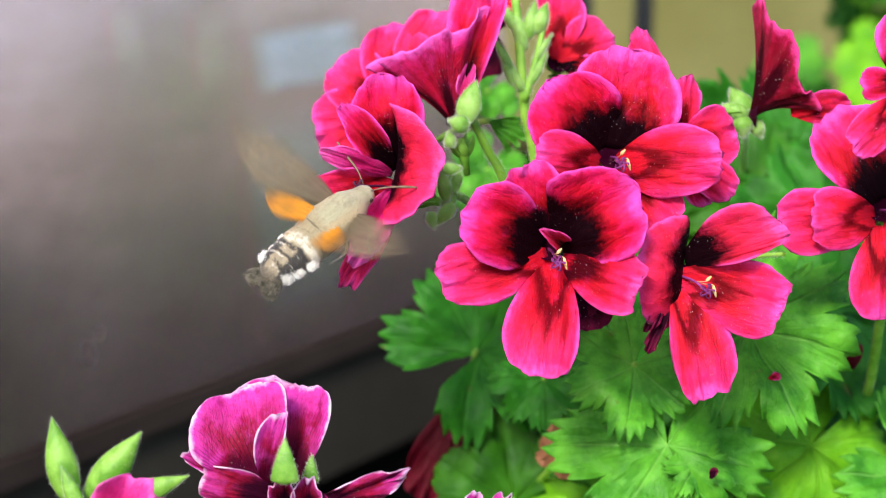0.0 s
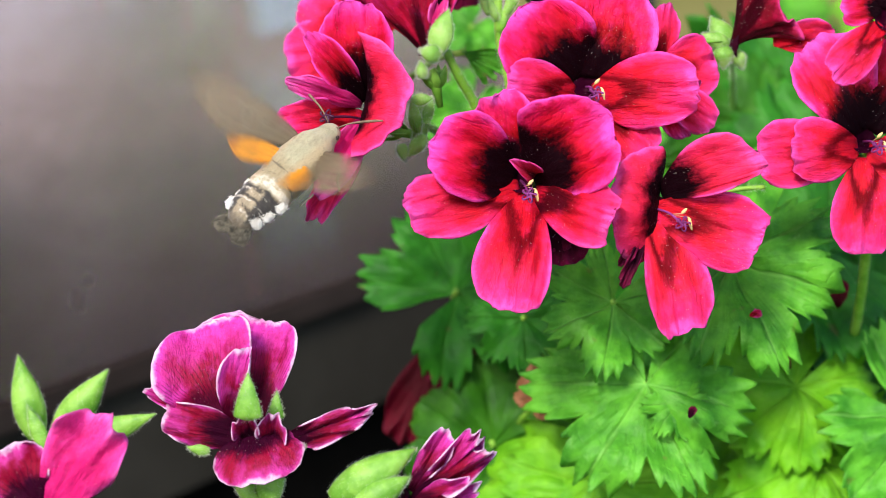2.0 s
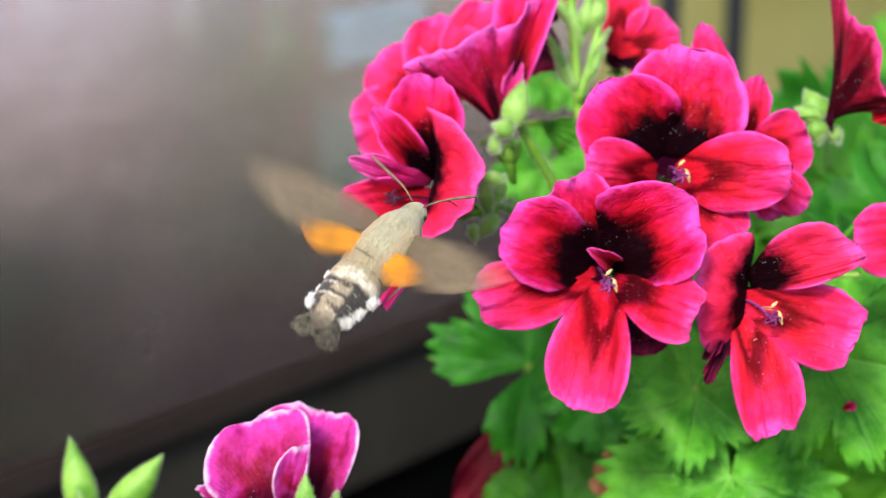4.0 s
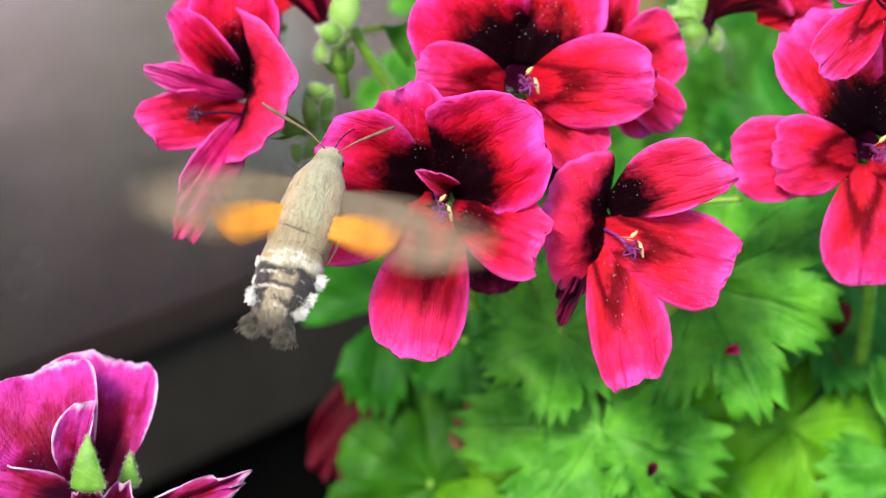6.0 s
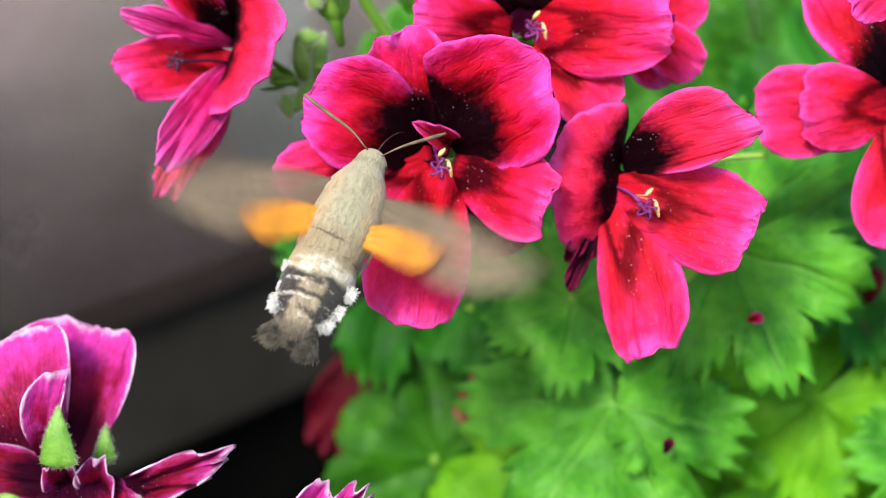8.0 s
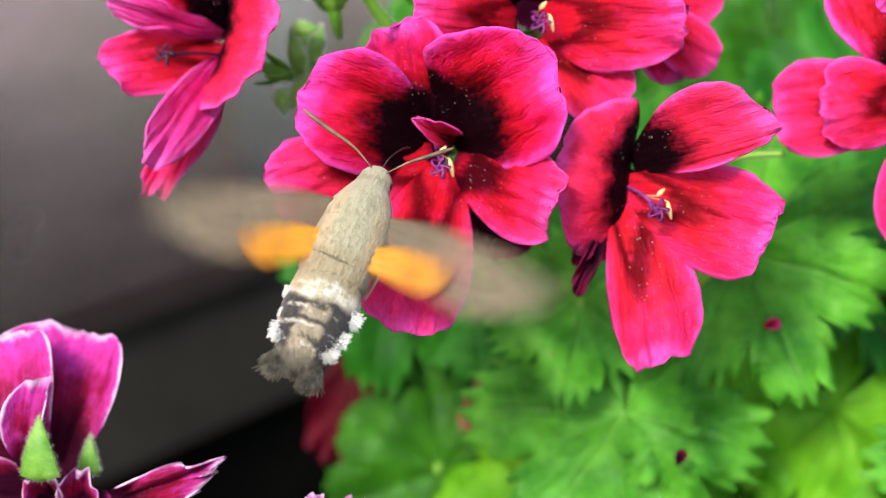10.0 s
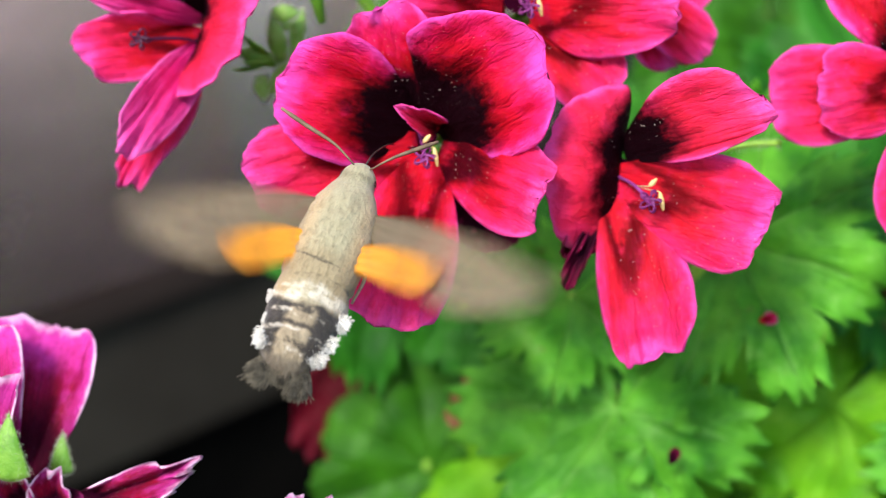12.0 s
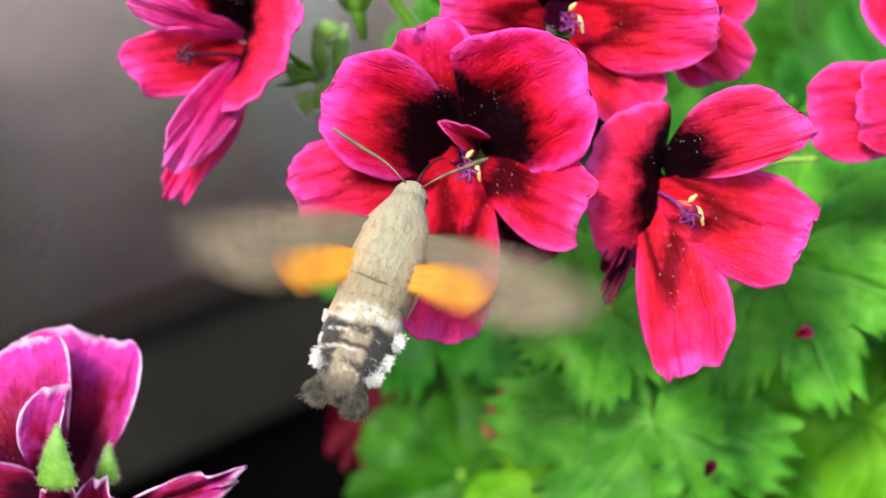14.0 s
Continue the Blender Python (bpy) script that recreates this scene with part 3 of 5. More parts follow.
# ---- the setting ----
def setting():
    bm = bmesh.new()
    bmesh.ops.create_grid(bm, x_segments=60, y_segments=60, size=0.9)
    for v in bm.verts:
        edge = max(abs(v.co.x), abs(v.co.y)) > 0.899
        v.co.z = 0.0 if edge else 0.006 * noise.noise(v.co * 14)
    rim = [e for e in bm.edges if e.is_boundary]
    far = bmesh.ops.extrude_edge_only(bm, edges=rim)["geom"]
    for v in far:
        if isinstance(v, bmesh.types.BMVert):
            v.co.x, v.co.y = v.co.x * 900, v.co.y * 900
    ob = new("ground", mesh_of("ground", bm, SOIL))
    tagged(ob, "near-black garden soil", "ground", kind="structure")
    # the wall runs off at 37 degrees from the line of sight
    wall = new("wall_north", None)
    wall.matrix_basis = pose(-0.079, 0.706, 0, 0, 0, 53) @ pose(0, 0, 0, -7)
    tagged(wall, "brown-grey painted panel wall with pale painted reflections", "wall", kind="structure")

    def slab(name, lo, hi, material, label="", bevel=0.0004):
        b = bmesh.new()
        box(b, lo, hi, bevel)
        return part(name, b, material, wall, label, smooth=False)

    slab("panel", (-2.0, 0.0, 0.20), (0.24, 0.04, 1.1), WALL)
    # thin slabs that carry the painted reflections
    slab("reflection_strip", (0.022, -0.0003, 0.207), (0.09, 0.002, 0.3195), DIM_REFLECTION, "dim grey upright reflection painted on the wall", 0.0)
    slab("reflection_strip", (0.034, -0.0003, 0.3215), (0.12, 0.002, 0.354), PALE_REFLECTION, "pale blue-grey reflection painted on the wall", 0.0)
    slab("reflection_strip", (0.002, -0.0003, 0.330), (0.024, 0.002, 0.366), FAINT_REFLECTION, "faint grey upright reflection painted on the wall", 0.0)
    slab("reflection_strip", (-0.046, -0.0003, 0.345), (-0.026, 0.002, 0.372), FAINT_REFLECTION, "faint grey upright reflection painted on the wall", 0.0)
    slab("reflection_strip", (-0.118, -0.0003, 0.362), (-0.098, 0.002, 0.392), FAINT_REFLECTION, "faint grey upright reflection painted on the wall", 0.0)
    slab("sill", (-2.0, -0.004, 0.188), (0.24, 0.04, 0.199), SILL)
    slab("skirting", (-2.0, 0.002, 0.130), (0.24, 0.04, 0.187), SKIRTING)
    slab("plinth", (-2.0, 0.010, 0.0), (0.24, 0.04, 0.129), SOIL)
    for x, y in ((0.081, 0.98), (0.127, 1.06)):
        b = bmesh.new()
        box(b, (-0.006, -0.006, 0.0), (0.006, 0.006, 1.5), 0.0015)
        post = new("railing_post", mesh_of("railing_post", b, IRON, False))
        post.matrix_basis = pose(x, y, 0)
        tagged(post, "slim black iron railing post", "post", "railing posts")
    b = bmesh.new()
    box(b, (-0.6, 2.2, 0.0), (2.2, 2.4, 2.2), 0.02)
    tagged(new("backdrop", mesh_of("backdrop", b, FIELD, False)), "ochre garden wall in the distance", "backdrop", kind="structure")


setting()

# ---- the plants ----
red_plant = new("red_pelargonium")
red_plant.location = (0.075, 0.50, 0.0)
tagged(red_plant, "pelargonium with velvety red and black flowers and lobed leaves", "plant")
purple_plant = new("purple_pelargonium")
purple_plant.location = (-0.05, 0.40, 0.0)
tagged(purple_plant, "pelargonium with white-edged purple flowers and hairy green buds", "plant")
front = flower(red_plant, (0.0243, 0.3740, 0.3504), [
    (-0.6, 2.0, -6.8, 19.4, 8.0, 7.8, 0.60, 8.1, 0.60, 0.00, 0.05, 0.0, 0.0, 0.06, UPPER_SOFT),
    (-1.1, 0.6, -20.1, 7.2, 12.0, 8.5, 0.50, 11.4, 0.80, 0.00, 0.10, 1.0, 3.0, 0.05, UPPER),
    (2.3, 1.1, 19.3, 13.0, 15.0, 13.4, 0.50, 11.3, 0.66, 0.00, 0.10, 4.0, 2.0, 0.08, UPPER),
    (-0.3, -1.6, -25.7, -7.2, 9.0, 8.1, 0.62, 7.0, 0.74, 0.00, 0.06, -1.0, -2.0, 0.05, LOWER),
    (3.4, -2.2, 20.5, -8.7, 14.0, 6.8, 0.60, 8.4, 0.68, 0.00, 0.07, -1.0, -2.0, 0.05, LOWER_BLOTCHED),
    (1.9, -3.4, -3.0, -29.0, 15.0, 7.7, 0.62, 10.0, 0.62, 0.00, 0.06, -2.0, -2.0, 0.03, LOWER),
])
add_petals(front, [
    (2.9, 0.8, -2.1, 4.4, 12.0, 1.9, 0.50, 2.2, 0.60, 0.05, 0.14, 1.0, 2.0, 0.05, LOWER_BLOTCHED),
])
stamens(front, 1.6, -3.4, 8.0)
right_front = flower(red_plant, (0.0552, 0.3733, 0.3440), [
    (0.7, 1.9, -11.1, 3.0, 9.0, 14.9, 0.42, 12.3, 0.36, 0.26, 0.20, -6.0, -3.0, 0.04, UPPER_FOLD),
    (1.5, 3.0, 22.1, 9.7, 13.0, 10.1, 0.66, 3.1, 0.60, 0.00, 0.10, 2.0, 1.0, 0.05, UPPER_FOLD),
    (-0.6, -0.2, 23.2, -5.8, 9.0, 7.6, 0.70, 10.2, 0.70, 0.00, 0.06, -1.0, -2.0, 0.04, LOWER),
    (-0.7, -1.3, 4.3, -28.9, 8.0, 9.9, 0.64, 4.7, 0.60, 0.00, 0.07, -2.0, -2.0, 0.04, LOWER),
    (-1.7, -4.2, -7.6, -17.7, 0.0, 1.3, 0.75, 1.7, 0.75, 0.00, 0.14, 2.0, 2.0, 0.16, WILTED_SHADED),
    (-2.2, -1.6, -8.0, -12.9, -1.0, 1.7, 0.60, 1.3, 0.60, 0.00, 0.10, 2.0, 2.0, 0.12, WILTED_SHADED),
])
stamens(right_front, 5.0, -3.4, 8.0)
rear_top = flower(red_plant, (0.0397, 0.3873, 0.3695), [
    (0.2, 2.2, 3.7, 25.4, 4.0, 11.5, 0.60, 14.5, 0.46, 0.04, 0.08, 1.0, 1.0, 0.05, UPPER_SOFT),
    (-2.0, 1.9, -16.1, 16.7, 9.0, 11.7, 0.56, 11.2, 0.46, 0.02, 0.10, 1.0, 2.0, 0.05, UPPER),
    (2.3, -3.7, 14.4, -16.8, 4.0, 7.0, 0.66, 5.9, 0.66, 0.00, 0.05, 0.0, 0.0, 0.04, LOWER),
    (-2.5, -1.6, -18.4, 0.1, 13.0, 6.9, 0.60, 6.6, 0.60, 0.00, 0.08, -2.0, -2.0, 0.05, LOWER),
    (1.5, -1.6, 24.8, -0.9, 12.0, 8.7, 0.56, 9.0, 0.46, 0.00, 0.08, -2.0, -2.0, 0.05, LOWER),
])
stamens(rear_top, 1.6, -2.2, 8.0)
rear_shade = flower(red_plant, (0.0561, 0.3966, 0.3694), [
    (0.0, 0.7, -8.9, 29.1, -2.0, 4.2, 0.65, 4.2, 0.65, 0.00, 0.05, 0.4, 0.4, 0.10, LOWER),
    (1.4, 0.7, 3.3, 17.7, -2.0, 3.9, 0.65, 3.9, 0.65, 0.00, 0.05, 0.4, 0.4, 0.10, LOWER),
    (0.7, 0.7, 15.2, 4.1, 0.0, 7.6, 0.65, 7.6, 0.65, 0.00, 0.05, 0.8, 0.8, 0.10, LOWER),
    (1.4, -0.7, 14.6, -11.0, -0.0, 4.8, 0.65, 4.8, 0.65, 0.00, 0.05, 0.5, 0.5, 0.10, LOWER),
    (1.4, -2.1, 8.6, -13.1, -2.0, 4.2, 0.65, 4.2, 0.65, 0.00, 0.05, 0.4, 0.4, 0.10, UPPER_SOFT),
])
visited = flower(red_plant, (-0.0098, 0.3882, 0.3610), [
    (-1.8, 5.2, -3.9, 27.7, 8.0, 9.7, 0.60, 7.8, 0.66, 0.04, 0.10, 2.0, 3.0, 0.06, UPPER),
    (-2.3, 4.9, -14.1, 19.2, 11.0, 4.0, 0.64, 4.0, 0.64, 0.00, 0.10, 3.0, 2.0, 0.07, UPPER),
    (-2.9, 4.1, -17.9, 8.4, 14.0, 2.7, 0.70, 2.9, 0.70, 0.00, 0.10, -2.0, -1.0, 0.08, MAGENTA),
    (-1.8, 5.2, 9.7, 3.4, 20.0, 14.7, 0.40, 14.4, 0.44, 0.22, 0.14, 4.0, 4.0, 0.05, UPPER_FOLD),
    (-2.6, 1.6, -21.4, -0.6, 10.0, 6.4, 0.66, 4.5, 0.66, 0.00, 0.08, 2.0, 2.0, 0.08, LOWER),
    (-3.1, -0.3, -14.2, -22.9, 9.0, 4.8, 0.46, 2.9, 0.46, 0.00, 0.10, -2.0, -2.0, 0.09, LOWER),
], back=(1, -0.3, -0.6))
add_petals(visited, [
    (-0.9, 2.2, -11.9, -16.8, 17.0, 4.5, 0.56, 3.2, 0.66, 0.00, 0.08, -3.0, 3.0, 0.05, MAGENTA),
])
stamens(visited, -10.0, 0.5, 12.0, 0, STYLE_DARK)
side_top = flower(red_plant, (0.0031, 0.4003, 0.3753), [
    (-0.5, -0.5, 8.8, 35.1, -4.0, 8.7, 0.80, 4.8, 0.82, 0.00, 0.06, 2.0, 2.0, 0.07, UPPER_SOFT),
    (-0.2, 1.8, 3.4, 14.7, 0.0, 2.1, 0.70, 2.1, 0.70, 0.00, 0.10, 1.0, 1.0, 0.08, MAGENTA),
], back=(0.2, -1, -0.2))
funnel(side_top, (-0.5, -0.6, 0.0), (-19.9, 12.4, 6.0), (7.4, 27.5, -2.0), 8.0, 1.35, 0.10, FLARED)
blurred_left = flower(red_plant, (-0.0140, 0.4294, 0.3718), [
    (0.0, 0.0, -20.4, -3.0, -0.0, 8.9, 0.62, 8.9, 0.62, 0.00, 0.05, 0.4, 0.4, 0.06, LOWER),
    (0.0, 0.7, -14.6, 14.1, 0.0, 8.9, 0.62, 8.9, 0.62, 0.00, 0.05, 0.4, 0.4, 0.06, LOWER),
    (0.0, 1.5, 2.2, 23.8, 0.0, 9.7, 0.62, 9.7, 0.62, 0.00, 0.05, 0.5, 0.5, 0.06, LOWER),
    (0.7, 2.2, 14.9, 27.5, 0.0, 8.2, 0.62, 8.2, 0.62, 0.00, 0.05, 0.4, 0.4, 0.06, LOWER),
])
blurred_top = flower(red_plant, (0.0299, 0.4330, 0.3855), [
    (0.0, 0.0, 13.8, 7.1, 0.0, 8.2, 0.62, 8.2, 0.62, 0.00, 0.05, 0.4, 0.4, 0.06, LOWER),
    (0.0, 0.7, 0.7, 19.3, 0.0, 6.7, 0.62, 6.7, 0.62, 0.00, 0.05, 0.3, 0.3, 0.06, LOWER),
    (0.0, 0.0, 13.4, -3.0, -0.0, 3.7, 0.62, 3.7, 0.62, 0.00, 0.05, 0.2, 0.2, 0.06, UPPER_SOFT),
])
blurred_mid = flower(red_plant, (0.0098, 0.4349, 0.3927), [
    (0.0, 3.0, -1.5, -11.9, -0.0, 7.5, 0.62, 7.5, 0.62, 0.00, 0.05, 0.4, 0.4, 0.06, WILTED_SHADED),
    (0.0, 0.0, 4.5, 13.4, 0.0, 7.5, 0.62, 7.5, 0.62, 0.00, 0.05, 0.4, 0.4, 0.06, UPPER),
])
trumpet = flower(red_plant, (0.0772, 0.4047, 0.3763), [
    (8.8, 0.8, 22.8, 1.7, 2.0, 4.7, 0.60, 3.6, 0.60, 0.00, 0.08, 2.0, -1.0, 0.06, LOWER),
], back=(-1, 0.1, -0.2))
funnel(trumpet, (-1.4, -0.2, 0.0), (0.3, 28.8, 0.0), (15.0, 1.1, 2.0), 8.0, 1.5, 0.05, TRUMPET)
right_edge = flower(red_plant, (0.1038, 0.3831, 0.3575), [
    (-0.1, 2.2, -13.0, 22.5, -2.0, 8.6, 0.62, 11.3, 0.66, 0.00, 0.10, 2.0, 2.0, 0.05, UPPER_SOFT),
    (1.2, 2.7, 14.3, 22.5, -2.0, 12.2, 0.62, 10.8, 0.62, 0.00, 0.10, 2.0, 2.0, 0.05, UPPER_SOFT),
    (-2.3, -1.6, -24.3, -3.5, -1.0, 7.8, 0.62, 8.4, 0.70, 0.00, 0.06, -1.0, -1.0, 0.05, LOWER),
    (-1.2, -1.3, -17.5, -3.6, 5.0, 7.2, 0.56, 8.0, 0.60, 0.00, 0.10, -2.0, -2.0, 0.05, LOWER),
    (-0.1, -3.8, -1.0, -26.0, 3.0, 8.0, 0.62, 7.2, 0.62, 0.00, 0.10, -2.0, -2.0, 0.04, LOWER),
    (1.2, -2.4, 16.8, -6.5, 3.0, 8.0, 0.62, 8.0, 0.62, 0.00, 0.10, -2.0, -2.0, 0.04, LOWER),
])
stamens(right_edge, 1.3, -1.8, 8.0)
right_upper = flower(red_plant, (0.1037, 0.3685, 0.3881), [
    (-1.3, -1.3, -12.7, -13.3, 4.0, 4.9, 0.64, 4.9, 0.64, 0.00, 0.10, -0.4, -0.4, 0.05, LOWER),
    (-1.3, 1.9, -10.2, 2.2, 0.0, 3.8, 0.64, 3.8, 0.64, 0.00, 0.10, -0.3, -0.3, 0.08, UPPER_SOFT),
    (0.0, 1.9, 2.5, 18.4, 0.0, 8.9, 0.64, 8.9, 0.64, 0.00, 0.10, -0.7, -0.7, 0.05, UPPER_SOFT),
    (0.0, -0.6, 15.3, -4.4, -0.0, 8.9, 0.64, 8.9, 0.64, 0.00, 0.10, -0.7, -0.7, 0.05, LOWER),
])
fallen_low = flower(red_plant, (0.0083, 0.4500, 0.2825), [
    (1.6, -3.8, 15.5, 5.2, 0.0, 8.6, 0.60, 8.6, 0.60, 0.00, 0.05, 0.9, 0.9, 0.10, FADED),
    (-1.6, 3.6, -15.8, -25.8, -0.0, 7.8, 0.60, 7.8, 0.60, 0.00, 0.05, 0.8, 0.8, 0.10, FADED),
    (0.8, -2.1, -9.8, -3.8, -0.0, 5.7, 0.60, 5.7, 0.60, 0.00, 0.05, 0.6, 0.6, 0.10, WILTED_SHADED),
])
# the shade below the front flower, put into these petals' dark colour
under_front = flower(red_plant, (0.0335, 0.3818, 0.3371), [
    (0.0, 2.7, 2.7, -8.2, -0.0, 6.1, 0.60, 6.1, 0.60, 0.00, 0.05, 0.6, 0.6, 0.10, WILTED_SHADED),
    (0.0, 2.7, -1.4, -5.4, -0.0, 4.8, 0.60, 4.8, 0.60, 0.00, 0.05, 0.5, 0.5, 0.10, WILTED_SHADED),
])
cup = flower(purple_plant, (-0.0382, 0.3493, 0.3005), [
    (2.1, 0.0, 4.0, 23.2, -12.0, 12.9, 0.80, 8.7, 0.70, 0.00, 0.06, 3.0, 3.0, 0.06, VEINED),
    (-1.9, 0.0, -7.0, 23.7, -4.0, 14.7, 0.50, 8.4, 0.84, 0.02, 0.12, 4.0, 3.0, 0.06, VEINED),
    (-12.3, 3.3, -21.3, 7.7, 1.0, 1.3, 0.50, 2.3, 0.60, 0.00, 0.06, 1.0, 1.0, 0.12, VEINED),
    (1.6, -2.5, -16.7, 2.7, 3.0, 5.5, 0.52, 4.3, 0.60, 0.00, 0.06, -2.0, 0.0, 0.10, VEINED_LOW),
    (-1.9, 0.0, 2.4, 17.9, 5.0, 4.7, 0.66, 1.5, 0.60, 0.00, 0.12, 3.0, 2.0, 0.05, VEINED),
], back=(0.1, -1, -0.3))
add_petals(cup, [
    (7.9, -4.0, 29.2, 3.4, 6.0, 3.0, 0.66, 3.2, 0.46, 0.00, 0.08, 1.0, 1.0, 0.20, VEINED_LOW),
    (2.9, -1.5, 6.0, -11.6, 9.0, 10.6, 0.58, 10.9, 0.52, 0.12, 0.15, -3.0, -3.0, 0.09, VEINED_LOW),
    (2.3, -3.0, 1.2, 3.6, 6.0, 3.2, 0.60, 2.7, 0.60, 0.00, 0.10, 2.0, 2.0, 0.14, VEINED_LOW),
    (6.9, -4.0, 8.0, 2.7, 5.0, 3.7, 0.60, 3.5, 0.60, 0.00, 0.10, 2.0, 2.0, 0.14, VEINED_LOW),
])
low_left = flower(purple_plant, (-0.0790, 0.3297, 0.2890), [
    (1.8, 0.6, 14.8, 19.3, 0.0, 8.6, 0.66, 8.6, 0.66, 0.00, 0.10, 1.3, 1.3, 0.16, MAGENTA),
    (-0.6, 0.6, -7.8, 12.5, 1.0, 8.0, 0.66, 8.0, 0.66, 0.00, 0.08, 1.2, 1.2, 0.16, VEINED_LOW),
    (0.6, 0.6, 3.6, -8.1, 8.0, 9.0, 0.60, 9.0, 0.60, 0.00, 0.10, -0.9, -0.9, 0.14, VEINED_LOW),
], back=(0.1, -1, -0.3))
unfolding = flower(purple_plant, (-0.0009, 0.3396, 0.2876), [
    (0.6, 1.3, 8.9, 14.4, 0.0, 3.1, 0.66, 3.1, 0.66, 0.00, 0.10, 0.8, 0.8, 0.20, VEINED),
    (1.3, 0.0, 16.1, 14.1, 3.0, 3.1, 0.68, 3.1, 0.68, 0.00, 0.10, 0.8, 0.8, 0.22, VEINED),
    (0.6, -0.6, 18.1, 10.9, 5.0, 2.9, 0.68, 2.9, 0.68, 0.00, 0.10, 0.6, 0.6, 0.22, VEINED_LOW),
    (1.3, -1.3, 14.9, 3.6, 6.0, 3.8, 0.68, 3.8, 0.68, 0.00, 0.10, 0.8, 0.8, 0.20, VEINED),
], back=(-1, -0.6, 0))
bud(purple_plant, (-0.0353, 0.3402, 0.3053), (-0.0353, 0.3429, 0.3153), 0.0078, 0.3)
bud(purple_plant, (-0.0305, 0.3496, 0.3017), (-0.0302, 0.3513, 0.3079), 0.0046, 0.3)
bud(purple_plant, (-0.0937, 0.3838, 0.2826), (-0.0983, 0.3891, 0.3025), 0.0082, 0.8)
bud(purple_plant, (-0.0895, 0.3774, 0.2817), (-0.0944, 0.3803, 0.2927), 0.0042, 0.5)
bud(purple_plant, (-0.0885, 0.3829, 0.2830), (-0.0752, 0.3845, 0.3006), 0.0088, 0.8)
bud(purple_plant, (-0.0851, 0.3796, 0.2822), (-0.0624, 0.3761, 0.2924), 0.0073, 0.6)
bud(purple_plant, (-0.0910, 0.3870, 0.2789), (-0.0839, 0.3903, 0.2914), 0.0057, 0.6)
bud(purple_plant, (-0.0172, 0.3376, 0.2879), (0.0010, 0.3405, 0.2988), 0.0088, 0.9)
bud(purple_plant, (-0.0121, 0.3344, 0.2874), (-0.0002, 0.3362, 0.2940), 0.0069, 0.7)
bud(purple_plant, (-0.0452, 0.3478, 0.2949), (-0.0504, 0.3480, 0.2958), 0.0028, 0.5)
bud(purple_plant, (-0.0277, 0.3450, 0.2961), (-0.0232, 0.3453, 0.2974), 0.0020, 0.5)
bud(purple_plant, (-0.0345, 0.3470, 0.2841), (-0.0403, 0.3481, 0.2885), 0.0052, 0.5)
bud(purple_plant, (-0.0343, 0.3451, 0.2850), (-0.0285, 0.3462, 0.2889), 0.0064, 0.5)
bud(red_plant, (0.0047, 0.3983, 0.3757), (0.0077, 0.4010, 0.3858), 0.0060, 0.5)
bud(red_plant, (0.0057, 0.3941, 0.3753), (0.0008, 0.3946, 0.3772), 0.0044, 0.8)
bud(red_plant, (0.0015, 0.3967, 0.3698), (0.0011, 0.3978, 0.3738), 0.0030, 0.8)
bud(red_plant, (0.0022, 0.3901, 0.3603), (0.0038, 0.3917, 0.3666), 0.0027, 0.4)
bud(red_plant, (0.0008, 0.3927, 0.3625), (-0.0005, 0.3938, 0.3665), 0.0030, 0.4)
bud(red_plant, (-0.0006, 0.3875, 0.3664), (0.0042, 0.3862, 0.3670), 0.0030, 0.4)
bud(red_plant, (0.0004, 0.3882, 0.3585), (-0.0008, 0.3876, 0.3668), 0.0032, 0.5)
bud(red_plant, (0.0022, 0.3893, 0.3576), (-0.0022, 0.3880, 0.3526), 0.0036, 0.8)
bud(red_plant, (-0.0033, 0.3888, 0.3557), (-0.0026, 0.3878, 0.3517), 0.0030, 0.8)
bud(red_plant, (0.0022, 0.3920, 0.3598), (-0.0012, 0.3904, 0.3539), 0.0032, 0.6)
bud(red_plant, (0.0755, 0.4065, 0.3753), (0.0712, 0.4085, 0.3828), 0.0062, 0.8)
bud(red_plant, (0.0751, 0.4047, 0.3763), (0.0688, 0.4054, 0.3790), 0.0042, 0.8)
bud(red_plant, (0.0737, 0.4047, 0.3763), (0.0740, 0.4032, 0.3709), 0.0050, 0.8)
bud(red_plant, (0.0769, 0.4063, 0.3746), (0.0790, 0.4052, 0.3705), 0.0037, 0.8)
bud(red_plant, (0.0175, 0.4193, 0.3846), (0.0124, 0.4217, 0.3937), 0.0023, 0.8)
bud(red_plant, (0.0175, 0.4186, 0.3818), (0.0146, 0.4206, 0.3895), 0.0023, 0.8)
bud(red_plant, (0.0203, 0.4208, 0.3902), (0.0175, 0.4238, 0.4013), 0.0037, 0.8)
bud(red_plant, (0.0211, 0.4215, 0.3930), (0.0232, 0.4241, 0.4027), 0.0037, 0.8)
bud(red_plant, (0.0232, 0.4219, 0.3944), (0.0261, 0.4240, 0.4020), 0.0043, 0.8)
bud(red_plant, (0.0218, 0.4186, 0.3818), (0.0261, 0.4208, 0.3902), 0.0026, 0.8)
bud(red_plant, (0.0196, 0.4182, 0.3804), (0.0167, 0.4201, 0.3874), 0.0023, 0.8)
bud(red_plant, (0.0189, 0.4219, 0.3944), (0.0138, 0.4241, 0.4027), 0.0029, 0.8)
bud(red_plant, (0.0225, 0.4201, 0.3874), (0.0275, 0.4219, 0.3944), 0.0020, 0.8)
stem(red_plant, [(0.0071, 0.4023, 0.3753), (0.0107, 0.4045, 0.3678), (0.0144, 0.4068, 0.3608), (0.0212, 0.4114, 0.3435), (0.0265, 0.4190, 0.3135)], 0.0012, STEM)
